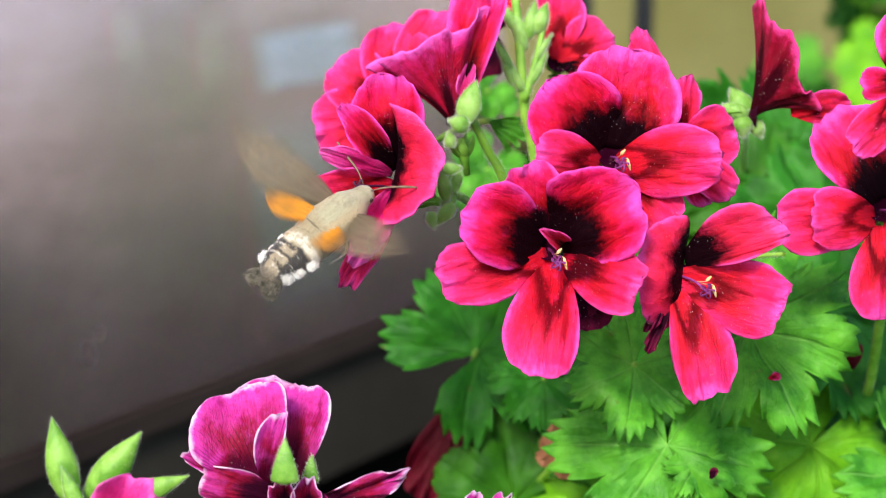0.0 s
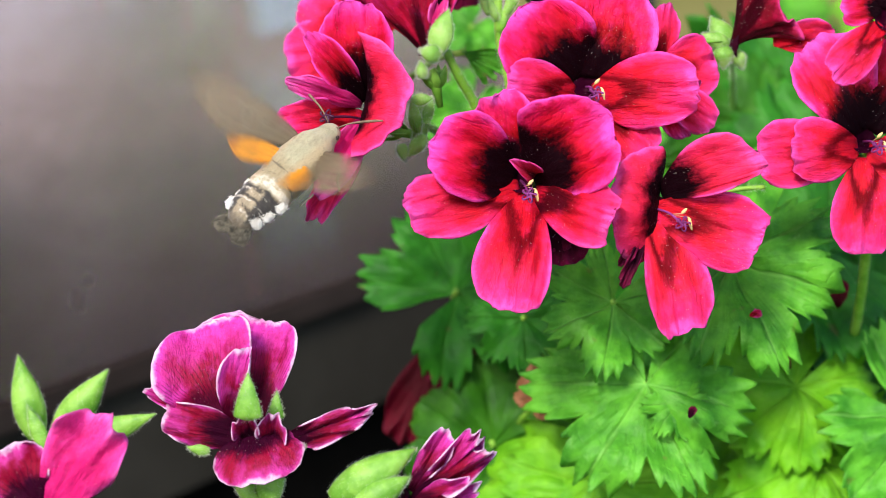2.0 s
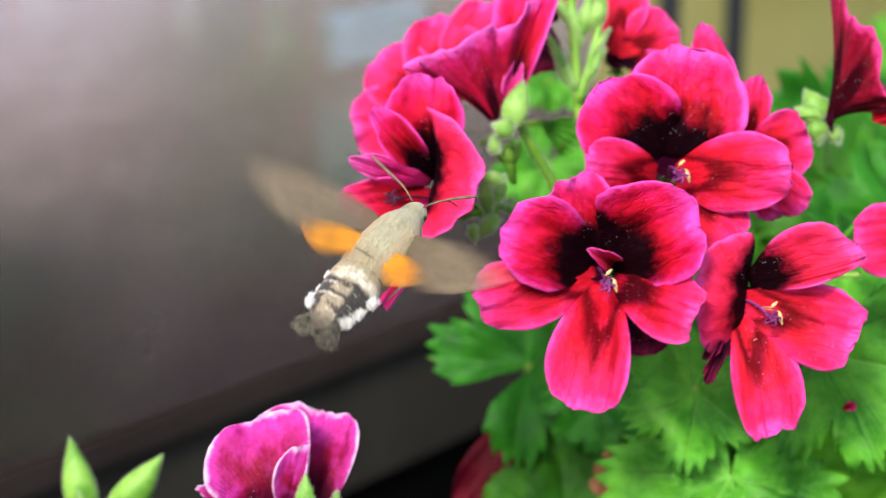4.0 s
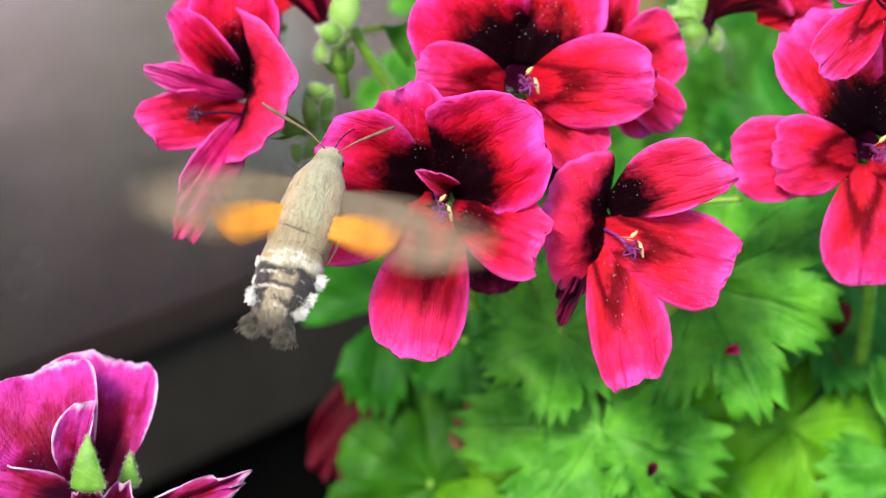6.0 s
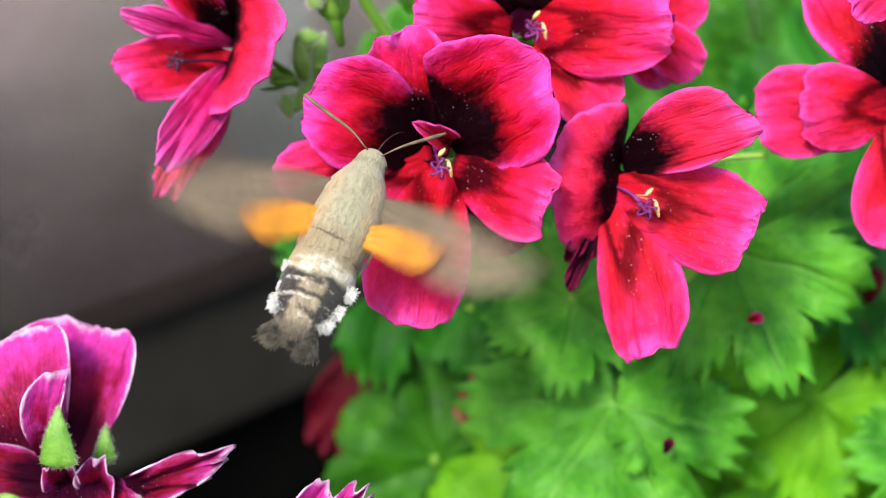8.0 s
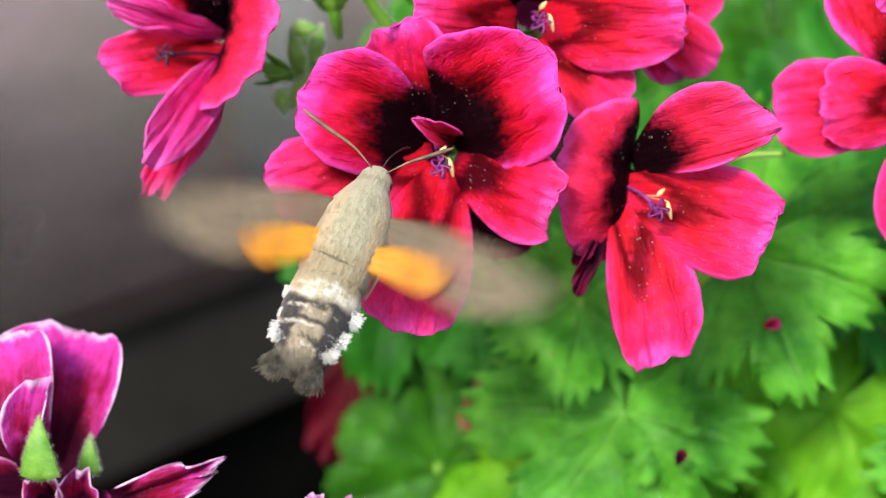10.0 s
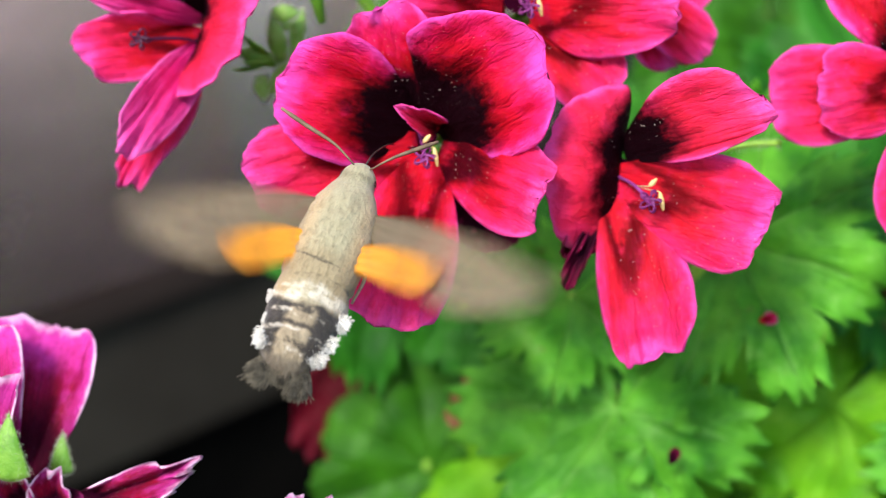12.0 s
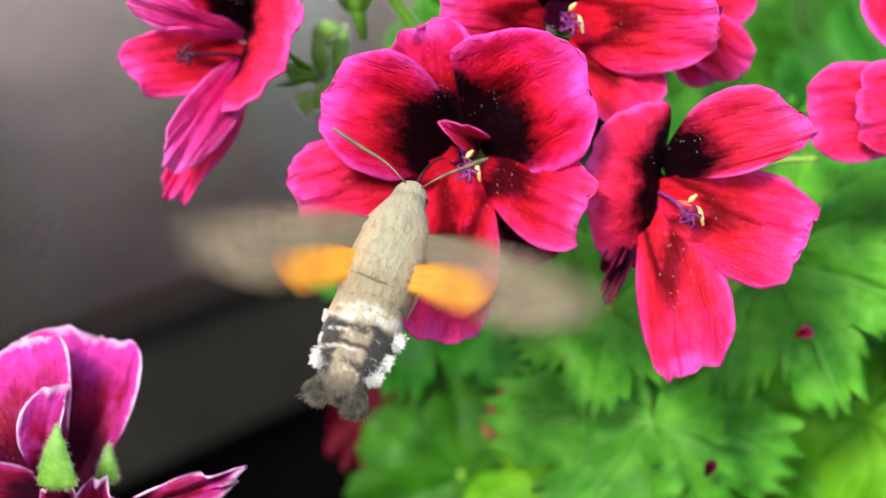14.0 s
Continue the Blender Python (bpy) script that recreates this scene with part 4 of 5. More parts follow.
stem(red_plant, [(0.0179, 0.4249, 0.4055), (0.0193, 0.4204, 0.3888), (0.0204, 0.4191, 0.3759), (0.0228, 0.4204, 0.3653), (0.0269, 0.4211, 0.3409)], 0.0013, STEM)
stem(red_plant, [(0.0261, 0.4234, 0.3999), (0.0232, 0.4201, 0.3874), (0.0204, 0.4184, 0.3775)], 0.0009, STEM)
stem(red_plant, [(0.0022, 0.3918, 0.3592), (0.0064, 0.3991, 0.3553), (0.0168, 0.4101, 0.3423)], 0.0010, STEM)
stem(red_plant, [(0.0762, 0.4064, 0.3750), (0.0840, 0.4532, 0.3641), (0.0938, 0.5089, 0.3402), (0.0952, 0.5161, 0.2897)], 0.0006, STEM)
stem(red_plant, [(0.0822, 0.3862, 0.3458), (0.0746, 0.3860, 0.3451), (0.0637, 0.3851, 0.3418), (0.0570, 0.3756, 0.3448)], 0.0006, STEM)
stem(red_plant, [(0.0268, 0.4253, 0.3179), (0.0362, 0.4580, 0.2657), (0.0402, 0.4631, 0.1685)], 0.0018, STEM)
stem(red_plant, [(0.0757, 0.4366, 0.3176), (0.0732, 0.4393, 0.2732), (0.0775, 0.4631, 0.1685)], 0.0024, STEM)
stem(red_plant, [(0.0411, 0.3915, 0.3656), (0.0396, 0.4066, 0.3447), (0.0300, 0.4167, 0.3205)], 0.0011, STEM)
stem(red_plant, [(0.0253, 0.3885, 0.3466), (0.0276, 0.4140, 0.3337), (0.0323, 0.4476, 0.3042)], 0.0010, STEM)
stem(red_plant, [(0.0577, 0.3771, 0.3427), (0.0618, 0.3919, 0.3283), (0.0717, 0.4261, 0.3015)], 0.0010, STEM)
stem(red_plant, [(0.1074, 0.3935, 0.3538), (0.1114, 0.4029, 0.3308), (0.1150, 0.4393, 0.2732), (0.0899, 0.4587, 0.1908)], 0.0014, STEM)
stem(purple_plant, [(-0.0330, 0.3491, 0.2999), (-0.0332, 0.3480, 0.2878), (-0.0351, 0.3507, 0.2708), (-0.0535, 0.3811, 0.2101)], 0.0020, STEM)
stem(purple_plant, [(-0.0896, 0.3842, 0.2802), (-0.0889, 0.3820, 0.2720), (-0.0830, 0.3778, 0.2523), (-0.0594, 0.3811, 0.2101)], 0.0016, STEM)
stem(purple_plant, [(-0.0799, 0.3333, 0.2872), (-0.0778, 0.3525, 0.2582), (-0.0594, 0.3811, 0.2101)], 0.0016, STEM)
stem(purple_plant, [(-0.0135, 0.3395, 0.2870), (-0.0242, 0.3503, 0.2696), (-0.0520, 0.3811, 0.2101)], 0.0016, STEM)
leaf(red_plant, (0.0570, 0.3960, 0.2925), 26.0, 0.00, 0.22, 85, GREEN, 6, 1, 0.02, 340, 0.20)
leaf(red_plant, (0.0640, 0.3925, 0.2885), 9.5, 0.10, 0.45, 130, GREEN, 5, 27, 0.05, 300, 0.24)
leaf(red_plant, (0.0487, 0.4021, 0.3122), 19.0, -0.20, 0.40, 28, GREEN, 6, 2, 0.06, 335, 0.22)
leaf(red_plant, (0.0777, 0.4011, 0.3239), 29.0, 0.10, 0.25, 182, GREEN, 5, 3, 0.04, 230, 0.20)
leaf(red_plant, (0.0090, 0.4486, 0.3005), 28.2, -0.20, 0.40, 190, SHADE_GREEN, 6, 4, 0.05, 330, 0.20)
leaf(red_plant, (0.0193, 0.4318, 0.2608), 25.8, -0.10, 0.15, 90, SHADE_OLIVE, 7, 5, 0.02, 359, 0.04)
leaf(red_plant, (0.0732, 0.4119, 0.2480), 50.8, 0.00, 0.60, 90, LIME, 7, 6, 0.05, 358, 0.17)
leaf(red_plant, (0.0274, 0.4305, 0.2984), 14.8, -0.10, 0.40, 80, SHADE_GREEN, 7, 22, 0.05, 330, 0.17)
leaf(red_plant, (0.0998, 0.4229, 0.2815), 23.2, 0.10, 0.30, 60, LIME, 7, 23, 0.05, 350, 0.17)
leaf(red_plant, (0.1287, 0.4093, 0.2772), 28.6, 0.20, 0.40, 170, GREEN, 7, 7, 0.10, 340, 0.17)
leaf(red_plant, (0.1067, 0.4204, 0.2608), 29.5, 0.10, 0.30, 90, LIME, 7, 8, 0.05, 350, 0.17)
leaf(red_plant, (0.0467, 0.4179, 0.2552), 29.5, -0.10, 0.80, 120, LIME, 7, 9, 0.10, 340, 0.17)
leaf(red_plant, (0.0317, 0.4168, 0.2815), 7.5, 0.10, 0.30, 250, BROWN_DRY, 7, 10, 0.30, 340, 0.10)
leaf(red_plant, (0.0115, 0.4202, 0.3722), 11.0, 0.30, 0.20, -148, GREEN, 5, 11, 0.10, 70, 0.12)
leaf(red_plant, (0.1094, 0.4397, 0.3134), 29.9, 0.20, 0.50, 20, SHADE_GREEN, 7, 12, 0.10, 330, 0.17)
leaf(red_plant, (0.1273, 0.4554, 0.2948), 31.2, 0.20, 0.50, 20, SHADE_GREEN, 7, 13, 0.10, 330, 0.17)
leaf(red_plant, (0.0970, 0.5075, 0.3351), 26.7, 0.20, 0.30, 60, SHADE_OLIVE, 7, 14, 0.10, 330, 0.17)
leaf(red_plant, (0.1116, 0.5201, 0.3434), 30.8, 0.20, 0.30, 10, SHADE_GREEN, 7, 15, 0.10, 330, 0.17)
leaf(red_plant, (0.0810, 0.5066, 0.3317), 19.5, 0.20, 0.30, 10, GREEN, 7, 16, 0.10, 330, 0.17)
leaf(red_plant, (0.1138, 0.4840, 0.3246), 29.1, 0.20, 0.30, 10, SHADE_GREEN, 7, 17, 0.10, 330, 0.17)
leaf(red_plant, (0.0135, 0.5153, 0.3643), 10.7, 0.20, 0.30, 80, GREEN, 7, 18, 0.10, 330, 0.17)
leaf(red_plant, (0.0135, 0.5089, 0.3402), 14.2, 0.20, 0.30, 100, GREEN, 7, 19, 0.10, 330, 0.17)
loose_petal(red_plant, (0.0667, 0.3818, 0.2906), 3, 60, WILTED_SHADED)
loose_petal(red_plant, (0.1089, 0.4178, 0.3092), 7, 80, FADED)
loose_petal(red_plant, (0.0826, 0.3917, 0.3123), 3, 10, LOWER)
loose_petal(red_plant, (0.0670, 0.4051, 0.3003), 5, 40, WILTED_SHADED)
loose_petal(red_plant, (0.0949, 0.4134, 0.2925), 5, 120, FADED)
stem(red_plant, [(0.055, 0.50, 0.16), (0.065, 0.505, 0.08), (0.075, 0.50, -0.005)], 0.004, STEM)
stem(red_plant, [(0.085, 0.50, 0.16), (0.08, 0.505, 0.08), (0.075, 0.50, -0.005)], 0.004, STEM)
stem(purple_plant, [(-0.05, 0.385, 0.18), (-0.05, 0.40, 0.08), (-0.05, 0.40, -0.005)], 0.004, STEM)


def foliage():
    """Leaves of the red plant further back and below, each a part."""
    rng = random.Random(5)
    for k in range(70):
        x, y = rng.uniform(0.045, 0.24), rng.uniform(0.46, 0.62)
        z = rng.uniform(0.16, 0.29)
        # mostly the darker green, which paints the shade between the back leaves
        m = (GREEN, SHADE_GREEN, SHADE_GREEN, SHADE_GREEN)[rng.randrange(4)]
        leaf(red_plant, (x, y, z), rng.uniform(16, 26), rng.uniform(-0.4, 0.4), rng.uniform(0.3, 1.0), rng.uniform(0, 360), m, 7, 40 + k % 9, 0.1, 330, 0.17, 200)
    for k in range(44):
        x, y = rng.uniform(0.175, 0.30), rng.uniform(0.70, 0.95)
        z = rng.uniform(0.20, 0.42)
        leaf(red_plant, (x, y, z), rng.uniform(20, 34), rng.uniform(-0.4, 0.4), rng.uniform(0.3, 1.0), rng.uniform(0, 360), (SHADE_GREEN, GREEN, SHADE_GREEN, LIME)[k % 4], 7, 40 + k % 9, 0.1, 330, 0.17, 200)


foliage()


# ---- the moth ----
def moth_skin():
    n = Nodes("moth_fur")
    p = n.coords("Object")
    sep = n.node("SeparateXYZ", Vector=p)
    x, y, z = sep.outputs[0], sep.outputs[1], sep.outputs[2]
    streak = n.noise(n.node("Mapping", Vector=p, Scale=(260.0, 1100.0, 1100.0)).outputs[0], 1.0, 3.0, 0.7)
    patch = n.noise(p, 260.0, 3.0, 0.6)
    blot = n.noise(n.node("Mapping", Vector=p, Scale=(1.0, 0.55, 0.55)).outputs[0], 430.0, 3.0, 0.65)
    mm = n.math("ADD", n.math("MULTIPLY", x, -1000.0), n.math("MULTIPLY_ADD", patch, 3.4, -1.7))
    out = n.math("MULTIPLY", n.math("ABSOLUTE", y), 1000.0)

    def between(lo, hi, soft=0.5):
        return n.math("MULTIPLY", n.step(mm, lo - soft, lo + soft), n.step(mm, hi + soft, hi - soft))

    # olive-grey back, warmer on the flanks
    col = n.mix(streak, (0.235, 0.215, 0.125), (0.40, 0.365, 0.235))
    col = n.mix(n.math("MULTIPLY", n.step(n.math("ADD", out, n.math("MULTIPLY", patch, 2.0)), 2.6, 5.0), 0.6), col, (0.46, 0.32, 0.17))
    col = n.mix(n.math("MULTIPLY", n.step(patch, 0.50, 0.68), 0.55), col, (0.20, 0.16, 0.095))
    # abdomen: brown, then a cream ring, then black sides about a tan saddle
    col = n.mix(n.math("MULTIPLY", between(16.0, 22.0, 1.5), 0.75), col, n.mix(streak, (0.17, 0.125, 0.06), (0.36, 0.29, 0.17)))
    for ring in (17.5, 20.2):
        col = n.mix(n.math("MULTIPLY", between(ring, ring + 0.30, 0.2), n.math("MULTIPLY", n.step(blot, 0.44, 0.56), 0.85)), col, (0.03, 0.022, 0.016))
    col = n.mix(n.math("MULTIPLY", between(21.8, 23.8, 0.6), n.math("MULTIPLY", n.step(blot, 0.38, 0.56), 0.75)), col, (0.66, 0.61, 0.51))
    wave = n.math("ADD", out, n.math("MULTIPLY_ADD", blot, 3.0, -1.5))
    rear = n.mix(streak, (0.15, 0.115, 0.07), (0.40, 0.33, 0.22))
    rear = n.mix(n.math("MULTIPLY", n.step(wave, 1.7, 2.6), 0.95), rear, (0.014, 0.012, 0.012))
    for ring, wide in ((24.3, 0.9), (27.2, 0.7), (29.8, 0.6)):
        rear = n.mix(n.math("MULTIPLY", between(ring, ring + wide, 0.3), n.math("MULTIPLY", n.step(blot, 0.40, 0.50), 0.9)), rear, (0.020, 0.016, 0.014))
        rear = n.mix(n.math("MULTIPLY", between(ring + wide + 0.3, ring + wide + 0.9, 0.3), n.math("MULTIPLY", n.step(blot, 0.52, 0.60), 0.7)), rear, (0.62, 0.57, 0.48))
    col = n.mix(n.step(mm, 23.2, 24.6), col, rear)
    col = n.mix(n.math("MULTIPLY", n.step(mm, 31.2, 32.4), 0.85), col, n.mix(streak, (0.055, 0.045, 0.034), (0.22, 0.18, 0.125)))
    # pale breast
    under = n.math("MULTIPLY", n.step(z, -0.0008, -0.0030), n.step(mm, 22.0, 18.0))
    col = n.mix(n.math("MULTIPLY", under, 0.85), col, (0.74, 0.70, 0.62))
    tips = n.noise(p, 1500.0, 3.0, 0.7)
    col = n.mix(n.math("MULTIPLY", n.step(tips, 0.52, 0.72), 0.35), col, (0.10, 0.08, 0.05))
    n.bump(n.math("ADD", streak, tips), 0.5, 0.0005)
    n.put(n.bsdf.inputs["Sheen Weight"], 0.25)
    n.put(n.bsdf.inputs["Sheen Roughness"], 0.5)
    return n.finish(col, 0.8)


def wing_skin(name, root, mid, edge, clear):
    n = Nodes(name)
    sep = n.node("SeparateXYZ", Vector=n.coords("UV"))
    p = n.coords("Object")
    patch = n.noise(p, 300.0, 3.0, 0.6)
    out = n.math("ADD", sep.outputs[1], n.math("MULTIPLY_ADD", patch, 0.25, -0.12))
    col = n.mix(n.step(out, 0.15, 0.5), root, mid)
    col = n.mix(n.step(out, 0.72, 0.92), col, edge)
    band = n.step(n.math("ABSOLUTE", n.math("SUBTRACT", n.math("FRACT", n.math("MULTIPLY", out, 3.0)), 0.5)), 0.10, 0.03)
    col = n.mix(n.math("MULTIPLY", band, 0.35), col, edge)
    strand = n.noise(n.vec(n.math("MULTIPLY", sep.outputs[0], 9.0), n.math("MULTIPLY", sep.outputs[1], 1.6)), 1.0, 4.0, 0.65)
    col = n.mix(n.math("MULTIPLY", n.step(strand, 0.50, 0.66), 0.6), col, tuple(0.45 * c for c in mid))
    thin = n.node("MapRange", Value=out, From_Min=0.05, From_Max=0.6, To_Min=clear * 0.4, To_Max=clear).outputs[0]
    thin = n.math("ADD", thin, n.math("MULTIPLY_ADD", strand, 0.8, -0.40))
    thin = n.node("Clamp", Value=thin).outputs[0]
    return n.finish(col, 0.6, 0.4, col, thin)


FUR = moth_skin()
FOREWING = wing_skin("forewing_brown", (0.21, 0.165, 0.100), (0.31, 0.245, 0.155), (0.25, 0.20, 0.130), 0.46)
HINDWING = wing_skin("hindwing_orange", (0.92, 0.42, 0.03), (0.95, 0.42, 0.025), (0.62, 0.27, 0.05), 0.50)
TUFT_WHITE = plain("tuft_white", (0.66, 0.64, 0.58), (0.84, 0.82, 0.78), 400.0, 0.8)
TUFT_DARK = plain("tuft_dark", (0.05, 0.045, 0.036), (0.20, 0.175, 0.13), 700.0, 0.8)
ANTENNA = plain("antenna_brown", (0.095, 0.058, 0.034), (0.20, 0.135, 0.085), 500.0, 0.7)
LIMB = plain("limb_tan", (0.32, 0.26, 0.17), (0.55, 0.48, 0.35), 500.0, 0.7)
EYE = plain("eye_dark", (0.02, 0.018, 0.015), (0.05, 0.045, 0.04), 500.0, 0.2)


def fan_of_hairs(bm, root, way, spread, length, amount, rng, width=0.00012):
    """A tuft: a fan of many flat hairs from round a root."""
    way = Vector(way).normalized()
    for _ in range(amount):
        d = (way + Vector((rng.gauss(0, spread), rng.gauss(0, spread), rng.gauss(0, spread * 0.6)))).normalized()
        a = Vector(root) + Vector((rng.uniform(-1, 1), rng.uniform(-1, 1), rng.uniform(-1, 1))) * 0.0007
        w = d.orthogonal().normalized() * width
        b = a + d * length * rng.uniform(0.7, 1.05)
        m = (a + b) / 2 + d.orthogonal() * 0.0002
        bm.faces.new([bm.verts.new(v) for v in (a - w, a + w, m + w * 1.3, b + w * 0.6, b - w * 0.6, m - w * 1.3)])


def wing_mesh(length, chord, sweep, taper, root):
    """A wing that lies along +y: narrow root, straight leading edge, rounded tip."""
    bm = bmesh.new()
    uv = bm.loops.layers.uv.new("UVMap")
    grid = []
    for i in range(17):
        s = i / 16
        lead = sweep * length * s * s * -0.5 + chord * 0.10 * math.sin(s * 3.0)
        w = chord * (root + (1 - root) * math.sin(min(s / 0.5, 1.0) * math.pi / 2)) * max(1 - max(0, (s - 0.5) / 0.5) ** taper, 0.04)
        line = []
        for j in range(9):
            q = j / 8
            z = 0.0006 * math.sin(q * 18) * (1 - s) * 0.4 - 0.05 * chord * q * q
            line.append((bm.verts.new((lead - w * q, length * s, z)), q, s))
        grid.append(line)
    for a, b in zip(grid, grid[1:]):
        for j in range(8):
            four = (a[j], a[j + 1], b[j + 1], b[j])
            f = bm.faces.new([v[0] for v in four])
            for loop, v in zip(f.loops, four):
                loop[uv].uv = v[1:]
    return bm


def build_moth():
    """The moth: its head at the origin, forward along x, its back to z."""
    rng = random.Random(3)
    moth = new("hawk_moth")
    tagged(moth, "hovering grey-brown hawk moth with orange hindwings and striped tail", "moth")
    bm = bmesh.new()
    outline = ((0.0, 0.4, 0.4), (0.6, 1.5, 1.4), (1.8, 2.3, 2.1), (3.0, 2.5, 2.4), (4.0, 2.8, 2.7), (5.6, 3.7, 3.4), (8.0, 4.6, 4.2), (11.5, 5.1, 4.7), (14.5, 5.2, 4.8),
               (18.0, 5.1, 4.5), (21.0, 5.0, 4.2), (24.0, 5.0, 3.9), (27.0, 4.9, 3.6), (29.5, 4.4, 3.1), (31.5, 3.5, 2.4), (33.0, 2.2, 1.5), (33.6, 0.6, 0.5))
    rings = []
    for i, (x, w, h) in enumerate(curve_through(outline, 5)):
        groove = 1 + 0.075 * smoothly((x - 16) / 4) * (((x - 16.2) / 3.4) % 1.0 - 0.55)
        ring = []
        for k in range(28):
            a = 2 * math.pi * k / 28
            r = 1.07 * groove * (1 + 0.05 * noise.noise((x * 0.5, math.cos(a) * 1.5, math.sin(a) * 1.5)))
            ring.append(bm.verts.new((-x / 1000, w * r * math.cos(a) / 1000, (h * r * math.sin(a) - 0.010 * max(0, x - 14) ** 1.6 * 0.4) / 1000)))
        rings.append(ring)
    for a, b in zip(rings, rings[1:]):
        for k in range(28):
            bm.faces.new((a[k], b[k], b[(k + 1) % 28], a[(k + 1) % 28]))
    bm.faces.new(rings[0])
    bm.faces.new(rings[-1][::-1])
    bmesh.ops.recalc_face_normals(bm, faces=bm.faces)
    fur = bmesh.new()
    faces = list(bm.faces)
    for _ in range(7000):
        f = faces[rng.randrange(len(faces))]
        a, b = rng.random(), rng.random()
        v = [x.co for x in f.verts]
        c = v[0] + (v[1] - v[0]) * a + (v[-1] - v[0]) * b if len(v) == 4 else f.calc_center_median()
        d = (f.normal * 0.22 + Vector((-1.0, rng.uniform(-0.3, 0.3), rng.uniform(-0.2, 0.2)))).normalized() * rng.uniform(0.0006, 0.0013)
        w = d.cross(f.normal).normalized() * 0.00004
        fur.faces.new([fur.verts.new(v) for v in (c - w, c + w, c + d)])
    part("body", bm, FUR, moth)
    part("fur", fur, FUR, moth, smooth=False)
    # tail fan: two dark lobes, and white tufts along the sides
    for y, way in ((0.0021, (-1, 0.22, -0.05)), (-0.0021, (-1, -0.22, -0.05)), (0.0, (-1, 0, 0))):
        t = bmesh.new()
        fan_of_hairs(t, (-0.0312, y, -0.0008), way, 0.17, 0.0050 if y else 0.0038, 900, rng, 0.00009)
        part("tail_tuft", t, TUFT_DARK, moth, "dark brush-like tail tuft", smooth=False)
    for x, y, right, left in ((-0.0246, 0.0049, 0.0020, 0.0003), (-0.0280, 0.0043, 0.0014, 0.0003), (-0.0302, 0.0034, 0.0019, 0.0014)):
        for sign in (1, -1):
            t = bmesh.new()
            length = right if sign < 0 else left
            fan_of_hairs(t, (x + 0.0008, y * sign, 0.0003), (-1, 0.50 * sign, 0.25), 0.46, length * rng.uniform(0.75, 1.3), 900, rng, 0.00007)
            part("side_tuft", t, TUFT_WHITE, moth, "white side tuft", smooth=False)
    for sign in (1, -1):
        e = bmesh.new()
        bmesh.ops.create_uvsphere(e, u_segments=16, v_segments=10, radius=0.0010, matrix=Matrix.Translation((-0.0026, 0.0018 * sign, 0.0002)))
        part("eye", e, EYE, moth)
        a = bmesh.new()
        reach = [(0.0004, 0.0048, 0.0026), (0.0014, 0.0094, 0.0032), (0.0026, 0.0138, 0.0034)] if sign > 0 else [(0.0012, -0.0036, 0.0026), (0.0036, -0.0064, 0.0030), (0.0062, -0.0090, 0.0026)]
        pts = curve_through([(-0.0012, 0.0012 * sign, 0.0016)] + reach, 5)
        tube(a, pts, [0.00013 + 0.00022 * smoothly(i / 12) * (1 if i < 14 else 0.5) for i in range(len(pts))], 7)
        part("antenna", a, ANTENNA, moth)
        leg = bmesh.new()
        pts = curve_through([(-0.0075, 0.0036 * sign, -0.0028), (-0.0070, 0.0062 * sign, -0.0034), (-0.0095, 0.0080 * sign, -0.0040), (-0.0110, 0.0100 * sign, -0.0046)], 5)
        tube(leg, pts, [0.0006 - 0.00045 * i / len(pts) for i in range(len(pts))], 7)
        part("leg", leg, LIMB, moth)
        leg = bmesh.new()
        pts = curve_through([(-0.0125, 0.0036 * sign, -0.0034), (-0.0145, 0.0056 * sign, -0.0046), (-0.0190, 0.0052 * sign, -0.0050)], 5)
        tube(leg, pts, [0.0005 - 0.00035 * i / len(pts) for i in range(len(pts))], 7)
        part("leg", leg, LIMB, moth)
    p = bmesh.new()
    pts = curve_through([(-0.0004, 0, -0.0008), (0.003, -0.0004, -0.0020), (0.0065, -0.0014, -0.0048), (0.009, -0.002, -0.0090)], 5)
    tube(p, pts, [0.00015] * len(pts), 6)
    part("proboscis", p, EYE, moth)
    wings = []
    for sign in (1, -1):
        for name, length, chord, sweep, skin, x, z in (("forewing", 0.0288, 0.0112, 0.50, FOREWING, -0.0080, 0.0018), ("hindwing", 0.0125, 0.0058, 0.6, HINDWING, -0.0138, 0.0030)):
            w = wing_mesh(length, chord, sweep, *((1.6, 0.28) if name == "forewing" else (3.2, 0.62)))
            if sign < 0:
                bmesh.ops.scale(w, vec=(1, -1, 1), verts=w.verts)
                bmesh.ops.reverse_faces(w, faces=w.faces)
            ob = thick(part(name, w, skin, moth), 0.00012)
            wings.append((ob, sign, Vector((x, 0.0034 * sign, z)), name))
    return moth, wings


moth, wings = build_moth()
cam.data.dof.focus_object = moth


def fly(head, tail, roll):
    """The moth's pose from the places of its head and tail and the roll of its back."""
    head, tail = Vector(head), Vector(tail)
    x = (head - tail).normalized()
    z = VIEW.to_3x3() @ Vector((0, 0, 1))
    z = (z - x * z.dot(x)).normalized()
    y = z.cross(x)
    m = Matrix((x, y, z)).transposed().to_4x4()
    return Matrix.Translation(head) @ m @ pose(0, 0, 0, roll)


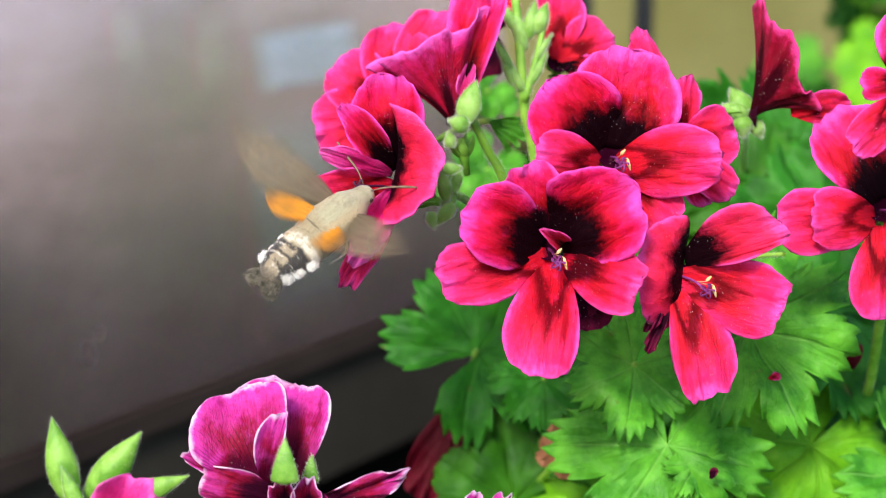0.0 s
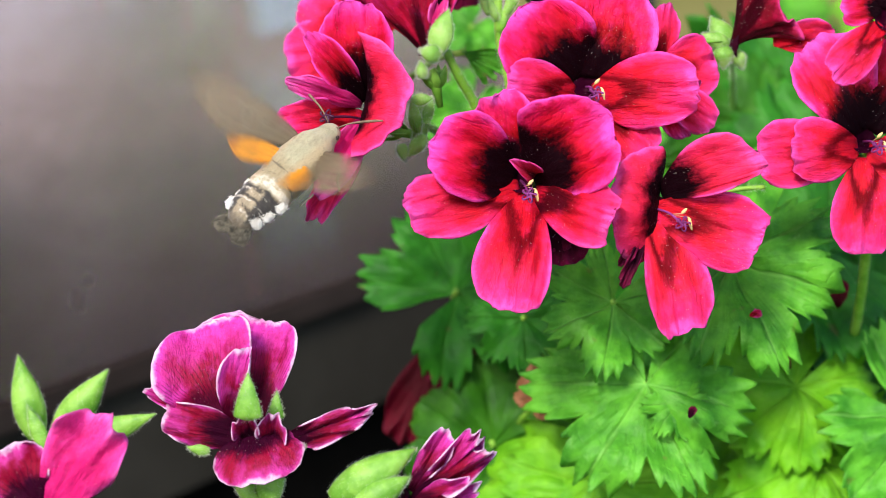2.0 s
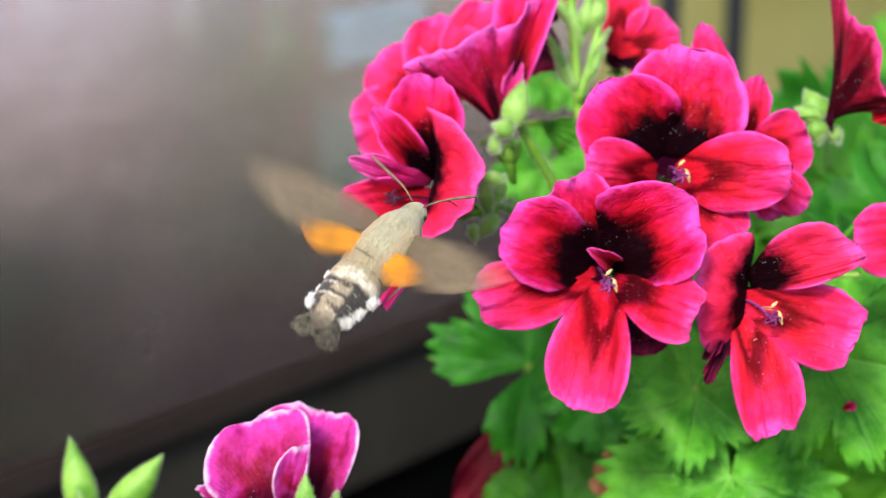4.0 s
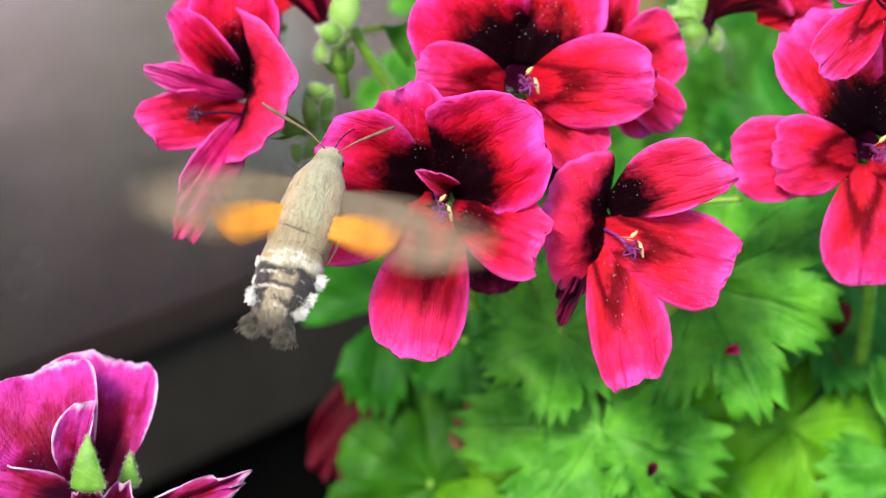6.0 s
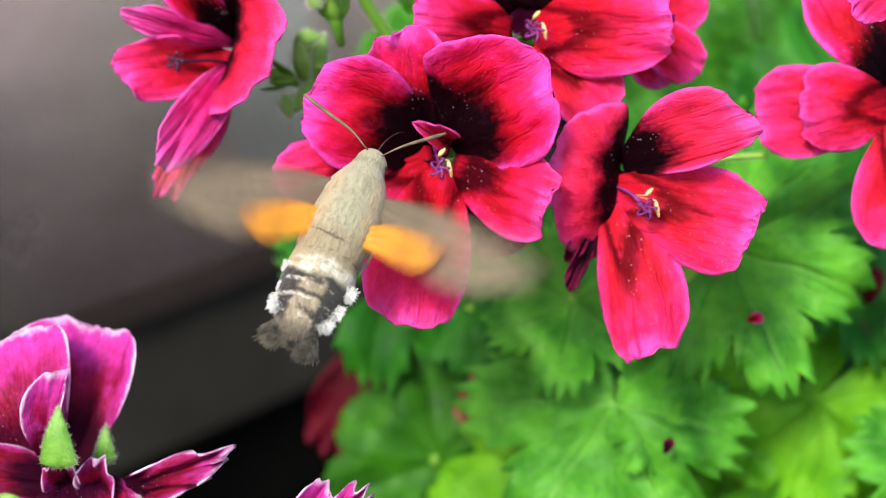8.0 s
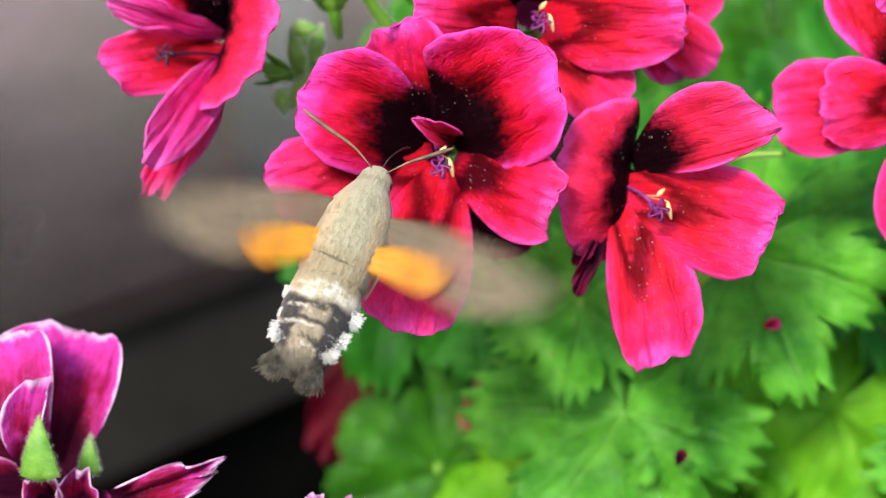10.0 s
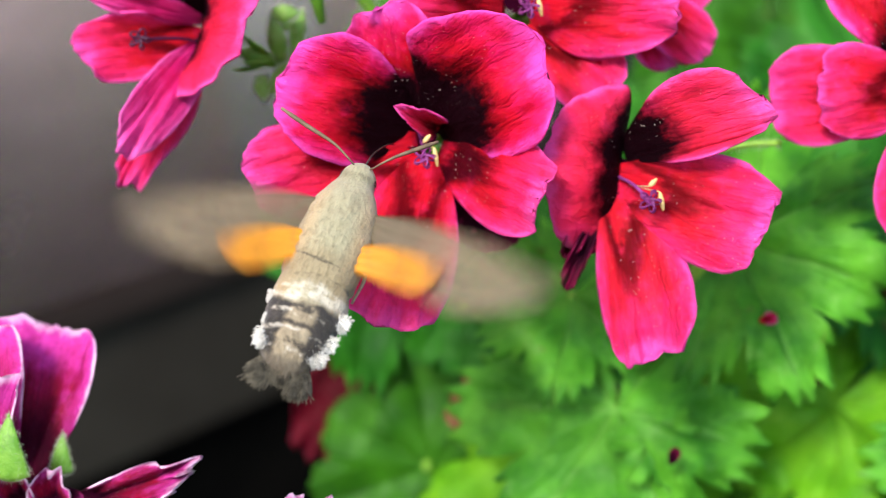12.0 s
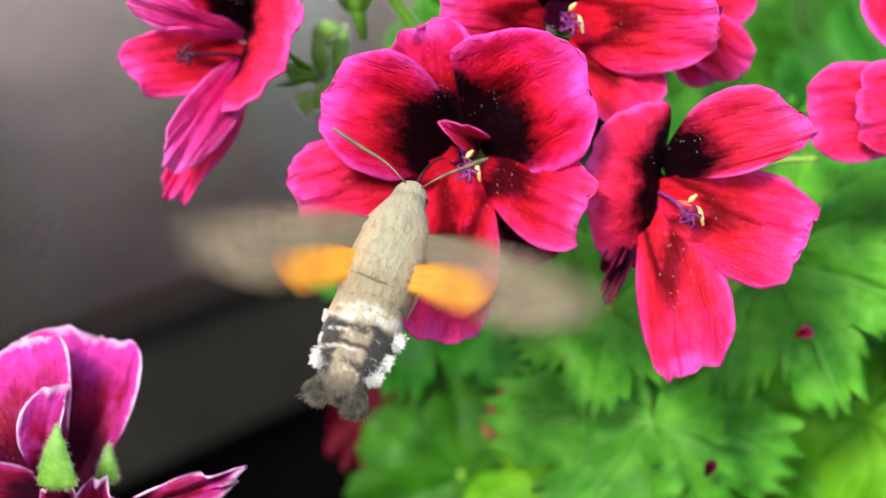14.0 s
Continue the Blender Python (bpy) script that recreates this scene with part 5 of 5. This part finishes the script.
def beat(sign, at, name, k):
    """A wing's pose on the moth at the k-th step of its beat."""
    swing = (0, 21, -21)[k % 3] * sign * (1.0 if name == "forewing" else 1.25)
    settled = smoothly((k / FPS - 3.4) / 1.6)
    rest = 4 * sign + settled * (22 if name == "hindwing" and sign < 0 else 11) + (24 * sign * (1 - settled) if name == "hindwing" else 0)
    raised = 36 - 28 * settled
    axis = Vector((0.42, 0.0, 0.9)).normalized()
    return Matrix.Translation(at) @ Matrix.Rotation(radians(swing), 4, axis) @ pose(0, 0, 0, raised * sign, 0, rest)


def motions():
    walk(moth, [
        (0, fly((-0.0170, 0.3756, 0.3643), (-0.0419, 0.3570, 0.3465), -27)),
        (0.5, fly((-0.0170, 0.3755, 0.3643), (-0.0415, 0.3567, 0.3459), -27)),
        (1, fly((-0.0172, 0.3753, 0.3634), (-0.0408, 0.3563, 0.3441), -27)),
        (1.5, fly((-0.0172, 0.3752, 0.3633), (-0.0403, 0.3560, 0.3436), -27)),
        (2, fly((-0.0174, 0.3751, 0.3628), (-0.0406, 0.3555, 0.3434), -27)),
        (2.5, fly((-0.0217, 0.3767, 0.3690), (-0.0460, 0.3573, 0.3506), -27)),
        (3, fly((-0.0177, 0.3765, 0.3684), (-0.0445, 0.3582, 0.3523), -27)),
        (3.2, fly((-0.0179, 0.3763, 0.3680), (-0.0441, 0.3575, 0.3517), -27)),
        (4.25, fly((-0.0072, 0.3443, 0.3709), (-0.0220, 0.3205, 0.3520), -18)),
        (5.3, fly((0.0115, 0.3562, 0.3658), (0.0082, 0.3355, 0.3443), -8)),
        (5.5, fly((0.0138, 0.3558, 0.3643), (0.0095, 0.3341, 0.3388), -8)),
        (6, fly((0.0080, 0.3560, 0.3638), (-0.0011, 0.3337, 0.3391), 0)),
        (6.5, fly((0.0152, 0.3547, 0.3592), (0.0061, 0.3325, 0.3354), 0)),
        (7, fly((0.0155, 0.3541, 0.3574), (0.0049, 0.3315, 0.3340), 0)),
        (7.5, fly((0.0165, 0.3537, 0.3560), (0.0051, 0.3309, 0.3328), 0)),
        (7.7, fly((0.0166, 0.3536, 0.3559), (0.0051, 0.3309, 0.3329), 0)),
        (10, fly((0.0179, 0.3526, 0.3530), (0.0064, 0.3285, 0.3285), 0)),
        (10.5, fly((0.0178, 0.3525, 0.3528), (0.0079, 0.3280, 0.3287), 0)),
        (11, fly((0.0182, 0.3526, 0.3528), (0.0086, 0.3278, 0.3282), 0)),
        (11.5, fly((0.0185, 0.3522, 0.3520), (0.0093, 0.3273, 0.3277), 0)),
        (12, fly((0.0182, 0.3522, 0.3519), (0.0081, 0.3274, 0.3276), 0)),
        (12.5, fly((0.0184, 0.3524, 0.3524), (0.0069, 0.3288, 0.3274), 0)),
        (13, fly((0.0187, 0.3521, 0.3517), (0.0094, 0.3275, 0.3272), 0)),
        (13.5, fly((0.0188, 0.3522, 0.3519), (0.0093, 0.3274, 0.3273), 0)),
        (14, fly((0.0192, 0.3521, 0.3516), (0.0094, 0.3284, 0.3260), 0)),
    ])
    for ob, sign, at, name in wings:
        walk(ob, [(k / FPS, beat(sign, at, name, k)) for k in range(14 * FPS + 1)])


motions()
